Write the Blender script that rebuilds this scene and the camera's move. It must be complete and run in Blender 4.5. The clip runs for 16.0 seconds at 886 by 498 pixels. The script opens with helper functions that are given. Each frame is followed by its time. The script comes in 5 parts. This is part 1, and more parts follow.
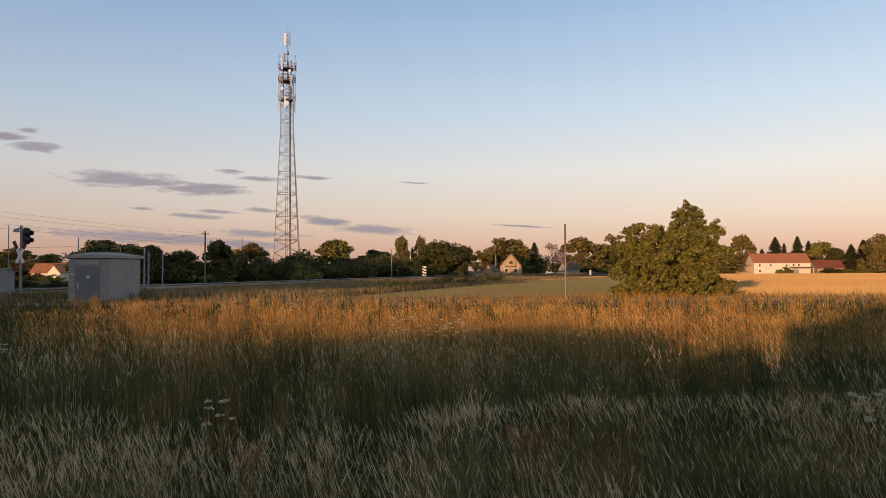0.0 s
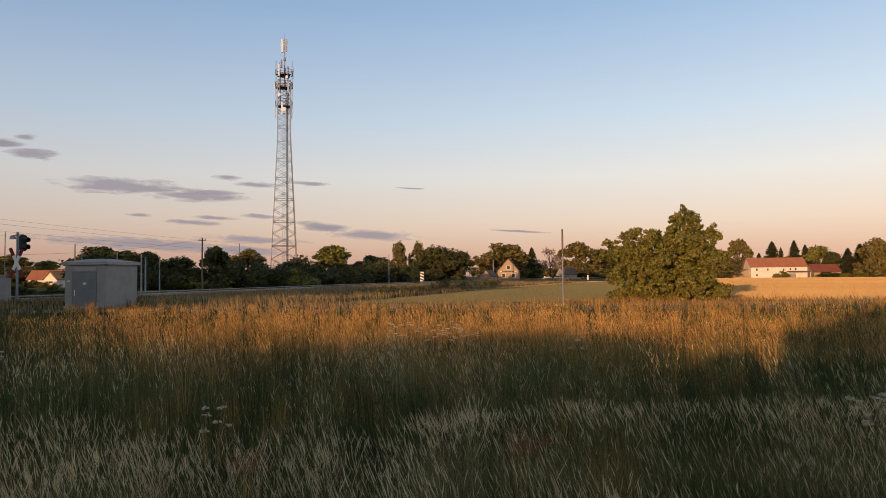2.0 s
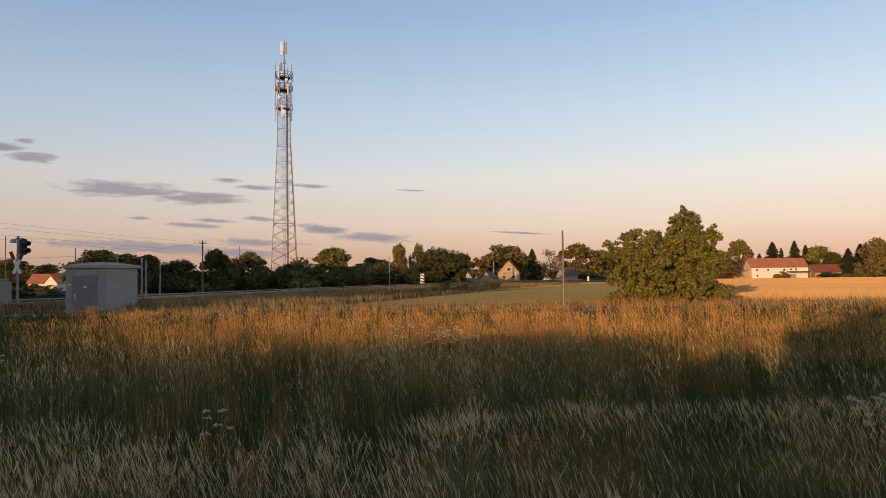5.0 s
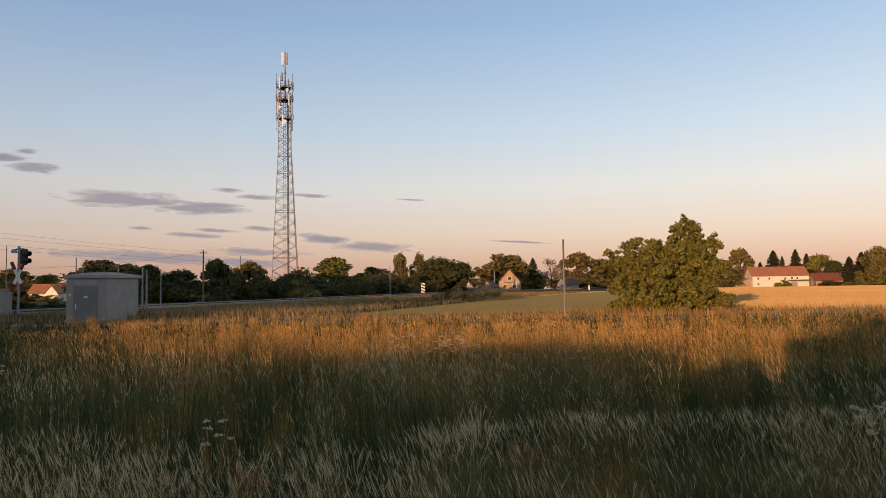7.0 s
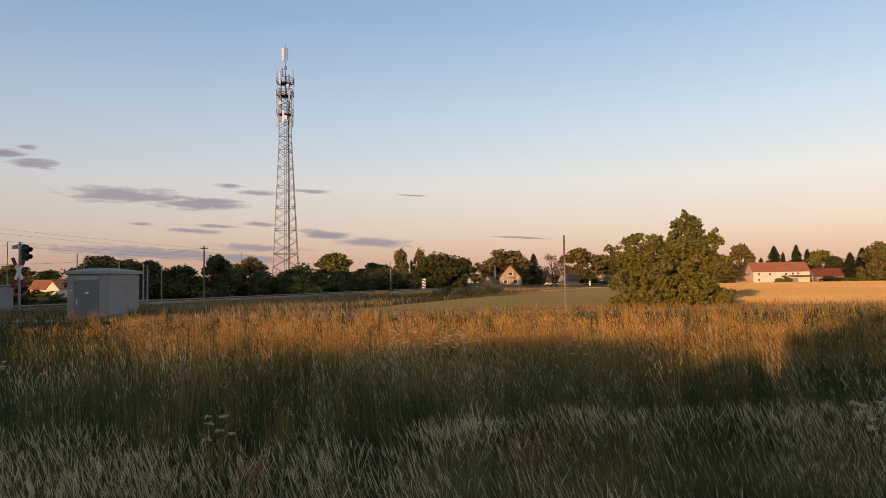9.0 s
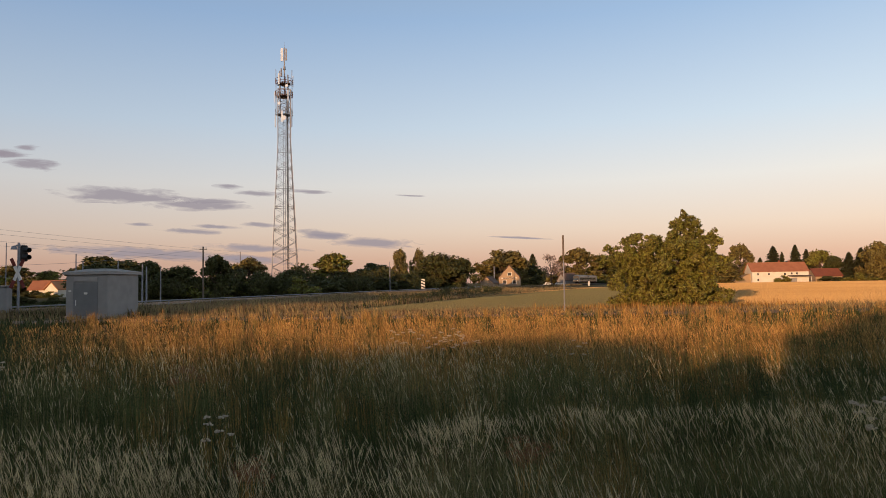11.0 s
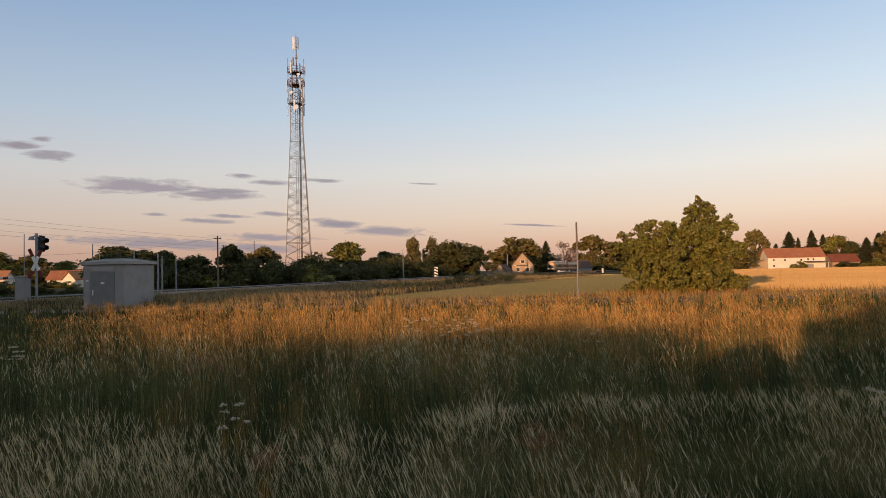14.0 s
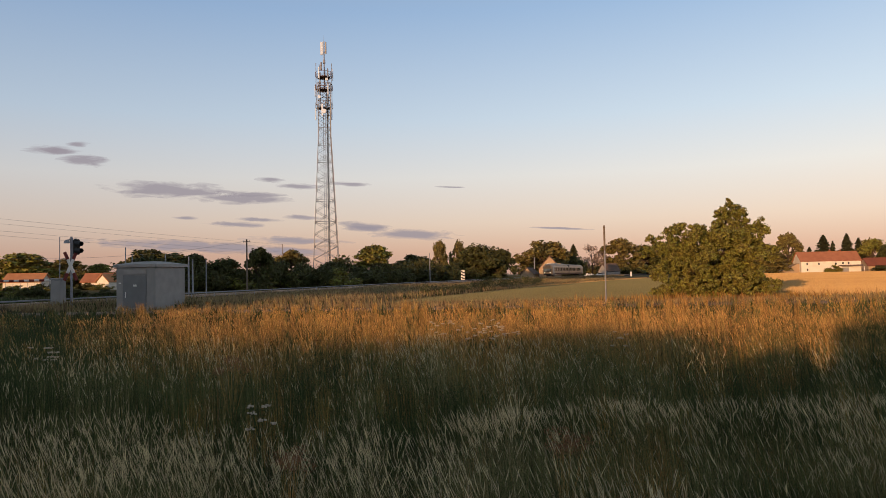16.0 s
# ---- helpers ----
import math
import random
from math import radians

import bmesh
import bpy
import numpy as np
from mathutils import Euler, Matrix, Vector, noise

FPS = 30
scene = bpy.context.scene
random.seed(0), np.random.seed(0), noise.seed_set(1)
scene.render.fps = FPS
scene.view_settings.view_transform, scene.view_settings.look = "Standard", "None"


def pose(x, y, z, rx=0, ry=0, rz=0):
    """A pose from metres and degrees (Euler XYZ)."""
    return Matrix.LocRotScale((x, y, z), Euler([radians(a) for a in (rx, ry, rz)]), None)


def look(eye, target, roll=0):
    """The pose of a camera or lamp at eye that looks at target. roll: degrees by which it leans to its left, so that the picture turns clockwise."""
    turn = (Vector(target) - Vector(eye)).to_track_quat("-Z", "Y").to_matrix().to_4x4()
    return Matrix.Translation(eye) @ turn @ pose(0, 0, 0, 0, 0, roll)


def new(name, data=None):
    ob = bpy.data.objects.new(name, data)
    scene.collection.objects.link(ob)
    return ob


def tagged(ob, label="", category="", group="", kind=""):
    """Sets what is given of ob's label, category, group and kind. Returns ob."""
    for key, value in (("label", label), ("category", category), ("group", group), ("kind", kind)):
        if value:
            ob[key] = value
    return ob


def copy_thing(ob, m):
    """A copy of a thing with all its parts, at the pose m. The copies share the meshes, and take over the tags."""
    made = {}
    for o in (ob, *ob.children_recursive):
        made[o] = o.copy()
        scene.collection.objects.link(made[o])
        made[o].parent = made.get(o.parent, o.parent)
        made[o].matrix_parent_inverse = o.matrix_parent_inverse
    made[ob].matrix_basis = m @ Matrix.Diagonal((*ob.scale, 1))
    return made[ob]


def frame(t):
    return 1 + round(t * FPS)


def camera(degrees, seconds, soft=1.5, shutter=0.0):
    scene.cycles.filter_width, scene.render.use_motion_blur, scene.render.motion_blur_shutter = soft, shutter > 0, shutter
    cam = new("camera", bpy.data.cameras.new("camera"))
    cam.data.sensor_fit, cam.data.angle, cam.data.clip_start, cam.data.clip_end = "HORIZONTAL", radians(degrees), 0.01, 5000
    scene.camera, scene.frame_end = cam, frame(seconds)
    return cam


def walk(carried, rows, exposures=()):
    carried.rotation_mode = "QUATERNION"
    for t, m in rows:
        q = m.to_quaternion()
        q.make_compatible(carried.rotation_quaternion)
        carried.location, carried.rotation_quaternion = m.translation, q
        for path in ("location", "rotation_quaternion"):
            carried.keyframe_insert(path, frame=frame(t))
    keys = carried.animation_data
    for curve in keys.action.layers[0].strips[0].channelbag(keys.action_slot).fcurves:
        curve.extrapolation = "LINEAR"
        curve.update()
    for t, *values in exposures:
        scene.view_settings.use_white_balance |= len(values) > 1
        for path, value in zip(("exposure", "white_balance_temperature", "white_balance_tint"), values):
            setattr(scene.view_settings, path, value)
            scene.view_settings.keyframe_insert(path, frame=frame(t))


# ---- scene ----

# ---------------------------------------------------------------- camera
EYE = (0.0, 0.0, 1.75)
TURNS = [  # seconds, yaw, pitch, roll, sideways step
    (0, 0.000, 1.820, 0.250, 0), (0.5, 0.194, 2.152, 0.366, 0), (1, 0.219, 2.315, 0.365, 0), (1.5, 0.122, 2.415, 0.327, 0),
    (2, -0.206, 2.264, 0.463, 0), (2.5, -0.227, 1.880, 0.636, 0), (3, -0.181, 1.739, 0.647, 0), (3.5, -0.199, 1.718, 0.668, 0),
    (4, -0.262, 2.547, 0.597, 0), (6.3, -0.165, 2.228, 1.0, 0), (6.5, -0.297, 2.620, 0.980, 0), (7, -0.109, 3.186, 0.834, 0),
    (7.5, -0.150, 3.100, 0.913, 0), (8, -0.115, 3.102, 0.786, 0), (8.5, -0.238, 3.148, 0.772, 0), (9, -0.052, 2.828, 0.846, 0),
    (11.5, -0.130, 2.851, 0.913, 0), (12, -0.045, 2.760, 0.957, 0), (12.5, 0.004, 2.536, 0.939, 0), (13, 0.077, 2.158, 0.886, 0),
    (13.5, 0.497, 2.024, 0.958, 0), (14, 0.968, 1.870, 1.222, 0.000), (14.5, 1.737, 2.181, 1.179, 0.005), (15, 2.471, 2.271, 1.430, 0.009),
    (15.5, 2.858, 2.632, 1.056, 0.012), (16, 3.180, 2.184, 1.110, 0.013),
]
cam = camera(65.2, 16.0, soft=0.7)
walk(cam, [(t, pose(EYE[0] + s, EYE[1], EYE[2], 90 + p, r, y)) for t, y, p, r, s in TURNS])

# ---------------------------------------------------------------- sky and sun
SUN_AZ, SUN_EL = 27.0, 5.0          # degrees left of straight behind, and above the horizon
AHEAD = Vector((math.sin(radians(SUN_AZ)), math.cos(radians(SUN_AZ)), 0))   # the way the shadows fall
ASIDE = Vector((AHEAD.y, -AHEAD.x, 0))

world = bpy.data.worlds.new("evening_sky")
scene.world = world
world.use_nodes = True
wn, wl = world.node_tree.nodes, world.node_tree.links
wn.clear()
w_out, w_bg = wn.new("ShaderNodeOutputWorld"), wn.new("ShaderNodeBackground")
w_sky, w_mix, w_scale = wn.new("ShaderNodeTexSky"), wn.new("ShaderNodeMix"), wn.new("ShaderNodeMix")
w_sky.sky_type, w_sky.sun_disc = "NISHITA", False
w_sky.sun_elevation, w_sky.sun_rotation = radians(SUN_EL), radians(180 + SUN_AZ)
w_sky.dust_density, w_sky.ozone_density = 1.5, 2.0
w_tc, w_sep, w_ramp = wn.new("ShaderNodeTexCoord"), wn.new("ShaderNodeSeparateXYZ"), wn.new("ShaderNodeValToRGB")
wl.new(w_tc.outputs["Generated"], w_sep.inputs[0])
wl.new(w_sep.outputs["Z"], w_ramp.inputs["Fac"])
stops = [(0.0, (0.50, 0.29, 0.235)), (0.035, (0.58, 0.35, 0.275)), (0.075, (0.64, 0.47, 0.39)), (0.14, (0.63, 0.57, 0.54)),
         (0.22, (0.475, 0.53, 0.605)), (0.36, (0.272, 0.378, 0.55)), (0.6, (0.17, 0.20, 0.24)), (1.0, (0.155, 0.16, 0.16))]
while len(w_ramp.color_ramp.elements) < len(stops):
    w_ramp.color_ramp.elements.new(0.5)
for el, (p, c) in zip(w_ramp.color_ramp.elements, stops):
    el.position, el.color = p, (*c, 1)
w_scale.data_type, w_scale.blend_type = "RGBA", "MULTIPLY"
w_scale.inputs["Factor"].default_value = 1.0
w_scale.inputs["B"].default_value = (0.045, 0.045, 0.045, 1)
wl.new(w_sky.outputs[0], w_scale.inputs["A"])
w_mix.data_type, w_mix.blend_type = "RGBA", "ADD"
w_mix.inputs["Factor"].default_value = 1.0
wl.new(w_scale.outputs["Result"], w_mix.inputs["A"])
wl.new(w_ramp.outputs[0], w_mix.inputs["B"])
w_side, w_tint = wn.new("ShaderNodeMapRange"), wn.new("ShaderNodeMix")
w_side.inputs["From Min"].default_value, w_side.inputs["From Max"].default_value = -0.6, 0.6
wl.new(w_sep.outputs["X"], w_side.inputs["Value"])
w_tint.data_type = "RGBA"
w_tint.inputs["A"].default_value, w_tint.inputs["B"].default_value = (0.81, 0.84, 0.87, 1), (1.15, 1.13, 1.09, 1)
wl.new(w_side.outputs[0], w_tint.inputs["Factor"])
w_mul = wn.new("ShaderNodeMix")
w_mul.data_type, w_mul.blend_type = "RGBA", "MULTIPLY"
w_mul.inputs["Factor"].default_value = 1.0
wl.new(w_mix.outputs["Result"], w_mul.inputs["A"])
wl.new(w_tint.outputs["Result"], w_mul.inputs["B"])
wl.new(w_mul.outputs["Result"], w_bg.inputs[0])
w_bg.inputs[1].default_value = 1.08
wl.new(w_bg.outputs[0], w_out.inputs[0])

sun = new("sun", bpy.data.lights.new("sun", "SUN"))
sun.data.energy, sun.data.color, sun.data.angle = 4.3, (1.0, 0.54, 0.25), radians(0.55)
toward = Vector((-AHEAD.x * math.cos(radians(SUN_EL)), -AHEAD.y * math.cos(radians(SUN_EL)), math.sin(radians(SUN_EL))))
sun.matrix_basis = look(toward * 100, (0, 0, 0))
scene.view_settings.exposure = 0.0


# ---------------------------------------------------------------- materials
def material(name, base, second=None, scale=3.0, rough=0.85, metal=0.0, bump=0.2, fine=40.0, random_amount=0.0, island=False,
             translucent=0.0, spec=0.3, coords="Object"):
    """A surface of two colours mixed by noise at two scales, with fine relief."""
    m = bpy.data.materials.new(name)
    m.use_nodes = True
    n, l = m.node_tree.nodes, m.node_tree.links
    b = n["Principled BSDF"]
    second = second or tuple(c * 0.7 for c in base)
    tc, n1, n2 = n.new("ShaderNodeTexCoord"), n.new("ShaderNodeTexNoise"), n.new("ShaderNodeTexNoise")
    n1.inputs["Scale"].default_value, n1.inputs["Detail"].default_value = scale, 4.0
    n2.inputs["Scale"].default_value, n2.inputs["Detail"].default_value = fine, 3.0
    l.new(tc.outputs[coords], n1.inputs["Vector"])
    l.new(tc.outputs[coords], n2.inputs["Vector"])
    add = n.new("ShaderNodeMath")
    add.operation = "ADD"
    half = n.new("ShaderNodeMath")
    half.operation, half.inputs[1].default_value = "MULTIPLY", 0.35
    l.new(n2.outputs["Fac"], half.inputs[0])
    l.new(n1.outputs["Fac"], add.inputs[0])
    l.new(half.outputs[0], add.inputs[1])
    rng = n.new("ShaderNodeMapRange")
    rng.inputs["From Min"].default_value, rng.inputs["From Max"].default_value = 0.42, 0.92
    l.new(add.outputs[0], rng.inputs["Value"])
    mix = n.new("ShaderNodeMix")
    mix.data_type = "RGBA"
    mix.inputs["A"].default_value, mix.inputs["B"].default_value = (*base, 1), (*second, 1)
    l.new(rng.outputs[0], mix.inputs["Factor"])
    colour = mix.outputs["Result"]
    if random_amount:
        hsv = n.new("ShaderNodeHueSaturation")
        vary = n.new("ShaderNodeMapRange")
        vary.inputs["To Min"].default_value, vary.inputs["To Max"].default_value = 1 - random_amount, 1 + random_amount
        src = n.new("ShaderNodeNewGeometry").outputs["Random Per Island"] if island else n.new("ShaderNodeObjectInfo").outputs["Random"]
        l.new(src, vary.inputs["Value"])
        l.new(vary.outputs[0], hsv.inputs["Value"])
        hue = n.new("ShaderNodeMapRange")
        hue.inputs["To Min"].default_value, hue.inputs["To Max"].default_value = 0.5 - 0.03 * random_amount * 2, 0.5 + 0.03 * random_amount * 2
        l.new(src, hue.inputs["Value"])
        l.new(hue.outputs[0], hsv.inputs["Hue"])
        l.new(colour, hsv.inputs["Color"])
        colour = hsv.outputs["Color"]
    l.new(colour, b.inputs["Base Color"])
    b.inputs["Roughness"].default_value, b.inputs["Metallic"].default_value = rough, metal
    b.inputs["Specular IOR Level"].default_value = spec
    if bump:
        bp = n.new("ShaderNodeBump")
        bp.inputs["Strength"].default_value, bp.inputs["Distance"].default_value = bump, 0.02
        l.new(n2.outputs["Fac"], bp.inputs["Height"])
        l.new(bp.outputs[0], b.inputs["Normal"])
    if translucent:
        tr, ms = n.new("ShaderNodeBsdfTranslucent"), n.new("ShaderNodeMixShader")
        l.new(colour, tr.inputs["Color"])
        ms.inputs[0].default_value = translucent
        l.new(b.outputs[0], ms.inputs[1])
        l.new(tr.outputs[0], ms.inputs[2])
        l.new(ms.outputs[0], n["Material Output"].inputs["Surface"])
    return m


def glowing(name, colour, strength):
    m = bpy.data.materials.new(name)
    m.use_nodes = True
    b = m.node_tree.nodes["Principled BSDF"]
    b.inputs["Base Color"].default_value = (*colour, 1)
    b.inputs["Emission Color"].default_value, b.inputs["Emission Strength"].default_value = (*colour, 1), strength
    return m


GREEN = material("grass_green", (0.022, 0.037, 0.008), (0.056, 0.076, 0.020), 0.9, 0.7, bump=0, fine=6, random_amount=0.45, island=True, translucent=0.08)
STEM = material("grass_stalks", (0.42, 0.35, 0.175), (0.26, 0.22, 0.095), 0.9, 0.7, bump=0, fine=5, random_amount=0.35, island=True, translucent=0.08)
PANEL = material("pale_antenna_shell", (0.62, 0.75, 0.94), (0.53, 0.65, 0.84), 1.5, 0.5, bump=0.03)
OLIVE = material("grass_olive", (0.19, 0.182, 0.066), (0.10, 0.115, 0.036), 0.8, 0.7, bump=0, fine=6, random_amount=0.4, island=True, translucent=0.08)
STRAW = material("grass_straw", (0.46, 0.26, 0.075), (0.22, 0.13, 0.04), 0.7, 0.7, bump=0, fine=5, random_amount=0.35, island=True, translucent=0.08)
SEED = material("seed_heads", (0.78, 0.68, 0.44), (0.52, 0.42, 0.24), 0.9, 0.8, bump=0, fine=5, random_amount=0.3, island=True, translucent=0.1)
SORREL = material("sorrel_seeds", (0.34, 0.16, 0.08), (0.20, 0.10, 0.05), 8, 0.8, bump=0, random_amount=0.3, island=True)
# stalk and seed colours with the low sun's orange mixed in
SUN_RUSSET = material("sun_russet_stalks", (0.50, 0.285, 0.085), (0.32, 0.185, 0.06), 0.9, 0.7, bump=0, fine=5, random_amount=0.35, island=True, translucent=0.08)
SUN_TAWNY = material("sun_tawny_seed_heads", (0.72, 0.44, 0.16), (0.48, 0.29, 0.10), 0.9, 0.8, bump=0, fine=5, random_amount=0.3, island=True, translucent=0.1)
ROAD = material("asphalt", (0.28, 0.215, 0.155), (0.21, 0.165, 0.12), 1.2, 0.9, bump=0.4, fine=90, spec=0.03)
BALLAST = material("ballast", (0.085, 0.065, 0.05), (0.05, 0.042, 0.035), 4, 0.95, bump=0.9, fine=20, spec=0.03)
STEEL = material("galvanised_steel", (0.31, 0.325, 0.37), (0.22, 0.225, 0.25), 3, 0.6, 0.35, 0.1, 30)
RAIL = material("rail_steel", (0.36, 0.33, 0.31), (0.22, 0.15, 0.11), 5, 0.35, 0.8, 0.1, 40)
RUSTY = material("rusty_steel", (0.20, 0.085, 0.045), (0.11, 0.06, 0.04), 6, 0.8, 0.2, 0.3, 50)
CONCRETE = material("grey_concrete", (0.33, 0.32, 0.31), (0.25, 0.245, 0.24), 1.6, 0.85, bump=0.15, fine=60)
HUTROOF = material("roof_concrete", (0.38, 0.37, 0.36), (0.27, 0.26, 0.25), 1.2, 0.9, bump=0.2, fine=40)
DOORGREY = material("door_paint", (0.21, 0.215, 0.22), (0.17, 0.175, 0.18), 2, 0.5, bump=0.05)
WHITE = material("white_paint", (0.78, 0.77, 0.74), (0.66, 0.65, 0.62), 2, 0.55, bump=0.05)
WHITEWASH = material("white_render", (0.80, 0.76, 0.68), (0.66, 0.61, 0.53), 0.5, 0.9, bump=0.2, fine=8)
OCHRE = material("ochre_render", (0.45, 0.33, 0.22), (0.36, 0.26, 0.17), 0.5, 0.9, bump=0.2, fine=8)
TILE = material("clay_tiles", (0.44, 0.19, 0.10), (0.33, 0.135, 0.07), 0.6, 0.8, bump=0.3, fine=6, random_amount=0.2)
REDTILE = material("dark_red_tiles", (0.26, 0.085, 0.05), (0.19, 0.065, 0.042), 0.6, 0.8, bump=0.3, fine=6)
DARKROOF = material("weathered_roof", (0.12, 0.085, 0.07), (0.17, 0.11, 0.085), 0.8, 0.85, bump=0.3, fine=8)
DARK = material("dark_opening", (0.02, 0.02, 0.022), (0.03, 0.03, 0.03), 3, 0.3, bump=0)
BLACK = material("black_plastic", (0.015, 0.015, 0.015), (0.03, 0.03, 0.03), 6, 0.5, bump=0)
RED = material("red_paint", (0.19, 0.032, 0.025), (0.12, 0.026, 0.022), 4, 0.5, bump=0.05)
BARK = material("bark", (0.11, 0.08, 0.055), (0.065, 0.05, 0.04), 5, 0.95, bump=0.7, fine=25)
WOODPOLE = material("weathered_wood", (0.20, 0.16, 0.125), (0.12, 0.095, 0.075), 3, 0.9, bump=0.4, fine=40)
LEAF = material("leaves", (0.15, 0.155, 0.03), (0.22, 0.185, 0.045), 0.9, 0.5, bump=0, fine=4, random_amount=0.6, island=True, translucent=0.12)
LEAF_DARK = material("dark_leaves", (0.06, 0.07, 0.022), (0.09, 0.085, 0.028), 0.4, 0.65, bump=0, fine=3, random_amount=0.4, island=True, translucent=0.1)
LEAF_WARM = material("olive_leaves", (0.20, 0.155, 0.05), (0.12, 0.105, 0.034), 0.3, 0.65, bump=0, fine=3, random_amount=0.4, island=True, translucent=0.12)
NEEDLES = material("needles", (0.085, 0.085, 0.038), (0.05, 0.06, 0.028), 0.4, 0.7, bump=0, fine=3, random_amount=0.35, island=True, translucent=0.1)
TWIGS = material("bare_twigs", (0.24, 0.17, 0.14), (0.18, 0.13, 0.11), 0.4, 0.8, bump=0, fine=3, random_amount=0.3, island=True)
MEADOW = material("mown_meadow", (0.21, 0.19, 0.085), (0.26, 0.22, 0.10), 0.06, 0.95, bump=0.8, fine=3, spec=0.03)
STUBBLE = material("stubble", (0.50, 0.34, 0.15), (0.40, 0.26, 0.11), 0.05, 0.95, bump=0.8, fine=4, spec=0.03)
VERGE_GRASS = material("verge_grass", (0.33, 0.23, 0.12), (0.20, 0.16, 0.08), 0.3, 0.8, bump=0, fine=3, random_amount=0.4, island=True, translucent=0.15)
PETAL = material("white_petals", (0.50, 0.45, 0.35), (0.36, 0.30, 0.22), 8, 0.8, bump=0, random_amount=0.2, island=True)
VERGE = material("dry_verge", (0.13, 0.10, 0.05), (0.08, 0.075, 0.035), 0.15, 0.95, bump=0.8, fine=5, spec=0.03)


# ---------------------------------------------------------------- mesh tools
class Shape:
    """Corners and faces of one part."""
    def __init__(self):
        self.v, self.f = [], []

    def box(self, size, at, turn=None, bevel=0.0):
        sx, sy, sz = (s / 2 for s in size)
        b = min(bevel, sx * 0.9, sy * 0.9, sz * 0.9)
        at, o = Vector(at), len(self.v)
        if b <= 0:
            pts = [Vector((x, y, z)) for x in (-sx, sx) for y in (-sy, sy) for z in (-sz, sz)]
            faces = [(0, 1, 3, 2), (4, 6, 7, 5), (0, 4, 5, 1), (2, 3, 7, 6), (0, 2, 6, 4), (1, 5, 7, 3)]
        else:
            ring = [(-sx + b, -sy), (sx - b, -sy), (sx, -sy + b), (sx, sy - b), (sx - b, sy), (-sx + b, sy), (-sx, sy - b), (-sx, -sy + b)]
            k = 1 - b / max(sx, sy)
            pts = []
            for z, s in ((-sz, k), (-sz + b, 1), (sz - b, 1), (sz, k)):
                pts += [Vector((x * s, y * s, z)) for x, y in ring]
            faces = [tuple(range(7, -1, -1)), tuple(range(24, 32))]
            for r in range(3):
                faces += [(r * 8 + i, r * 8 + (i + 1) % 8, r * 8 + 8 + (i + 1) % 8, r * 8 + 8 + i) for i in range(8)]
        for p in pts:
            self.v.append(tuple((turn @ p if turn else p) + at))
        self.f += [tuple(i + o for i in f) for f in faces]
        return self

    def tube(self, a, b, r0, r1=None, n=6, caps=True):
        a, b = Vector(a), Vector(b)
        r1 = r0 if r1 is None else r1
        q = (b - a).to_track_quat("Z", "Y")
        o = len(self.v)
        for p, r in ((a, r0), (b, r1)):
            for i in range(n):
                w = 2 * math.pi * i / n
                self.v.append(tuple(p + q @ Vector((math.cos(w) * r, math.sin(w) * r, 0))))
        self.f += [(o + i, o + (i + 1) % n, o + n + (i + 1) % n, o + n + i) for i in range(n)]
        if caps:
            self.f += [tuple(range(o + n - 1, o - 1, -1)), tuple(range(o + n, o + 2 * n))]
        return self

    def rope(self, points, r, n=5):
        """One unbroken tube through the points."""
        o = len(self.v)
        for i, p in enumerate(points):
            way = points[min(i + 1, len(points) - 1)] - points[max(i - 1, 0)]
            q = way.to_track_quat("Z", "Y")
            self.v += [tuple(p + q @ Vector((math.cos(2 * math.pi * k / n) * r, math.sin(2 * math.pi * k / n) * r, 0))) for k in range(n)]
        self.f += [(o + i * n + k, o + i * n + (k + 1) % n, o + i * n + n + (k + 1) % n, o + i * n + n + k) for i in range(len(points) - 1) for k in range(n)]
        return self

    def prism(self, outline, depth, place):
        """An outline in x and z, made thick along y, put at place (a matrix)."""
        o, n = len(self.v), len(outline)
        for y in (-depth / 2, depth / 2):
            self.v += [tuple(place @ Vector((x, y, z))) for x, z in outline]
        self.f += [tuple(range(o, o + n)), tuple(range(o + 2 * n - 1, o + n - 1, -1))]
        self.f += [(o + (i + 1) % n, o + i, o + n + i, o + n + (i + 1) % n) for i in range(n)]
        return self

    def mesh(self, name, mat, smooth=False):
        me = bpy.data.meshes.new(name)
        me.from_pydata(self.v, [], self.f)
        me.materials.append(mat)
        if smooth:
            me.shade_smooth()
        me.update()
        return me


def part(name, shape, mat, parent, label="", smooth=False):
    ob = new(name, shape if isinstance(shape, bpy.types.Mesh) else shape.mesh(name, mat, smooth))
    ob.parent = parent
    if label:
        tagged(ob, label)
    return ob


def thing(name, at, label, category, group="", turn=0.0, kind=""):
    ob = new(name)
    ob.matrix_basis = pose(*at, 0, 0, turn)
    return tagged(ob, label, category, group, kind)


def solid(name, shape, mat, label, category="", kind="", group="", smooth=False):
    return tagged(new(name, shape.mesh(name, mat, smooth)), label, category, group, kind)


def raw_mesh(name, verts, faces_flat, size, mat):
    """A mesh from number arrays, all faces with the same count of corners."""
    me = bpy.data.meshes.new(name)
    nf = len(faces_flat) // size
    me.vertices.add(len(verts))
    me.vertices.foreach_set("co", np.asarray(verts, np.float32).ravel())
    me.loops.add(len(faces_flat))
    me.loops.foreach_set("vertex_index", np.asarray(faces_flat, np.int32))
    me.polygons.add(nf)
    me.polygons.foreach_set("loop_start", np.arange(0, nf * size, size, dtype=np.int32))
    me.materials.append(mat)
    me.update(calc_edges=True)
    return me


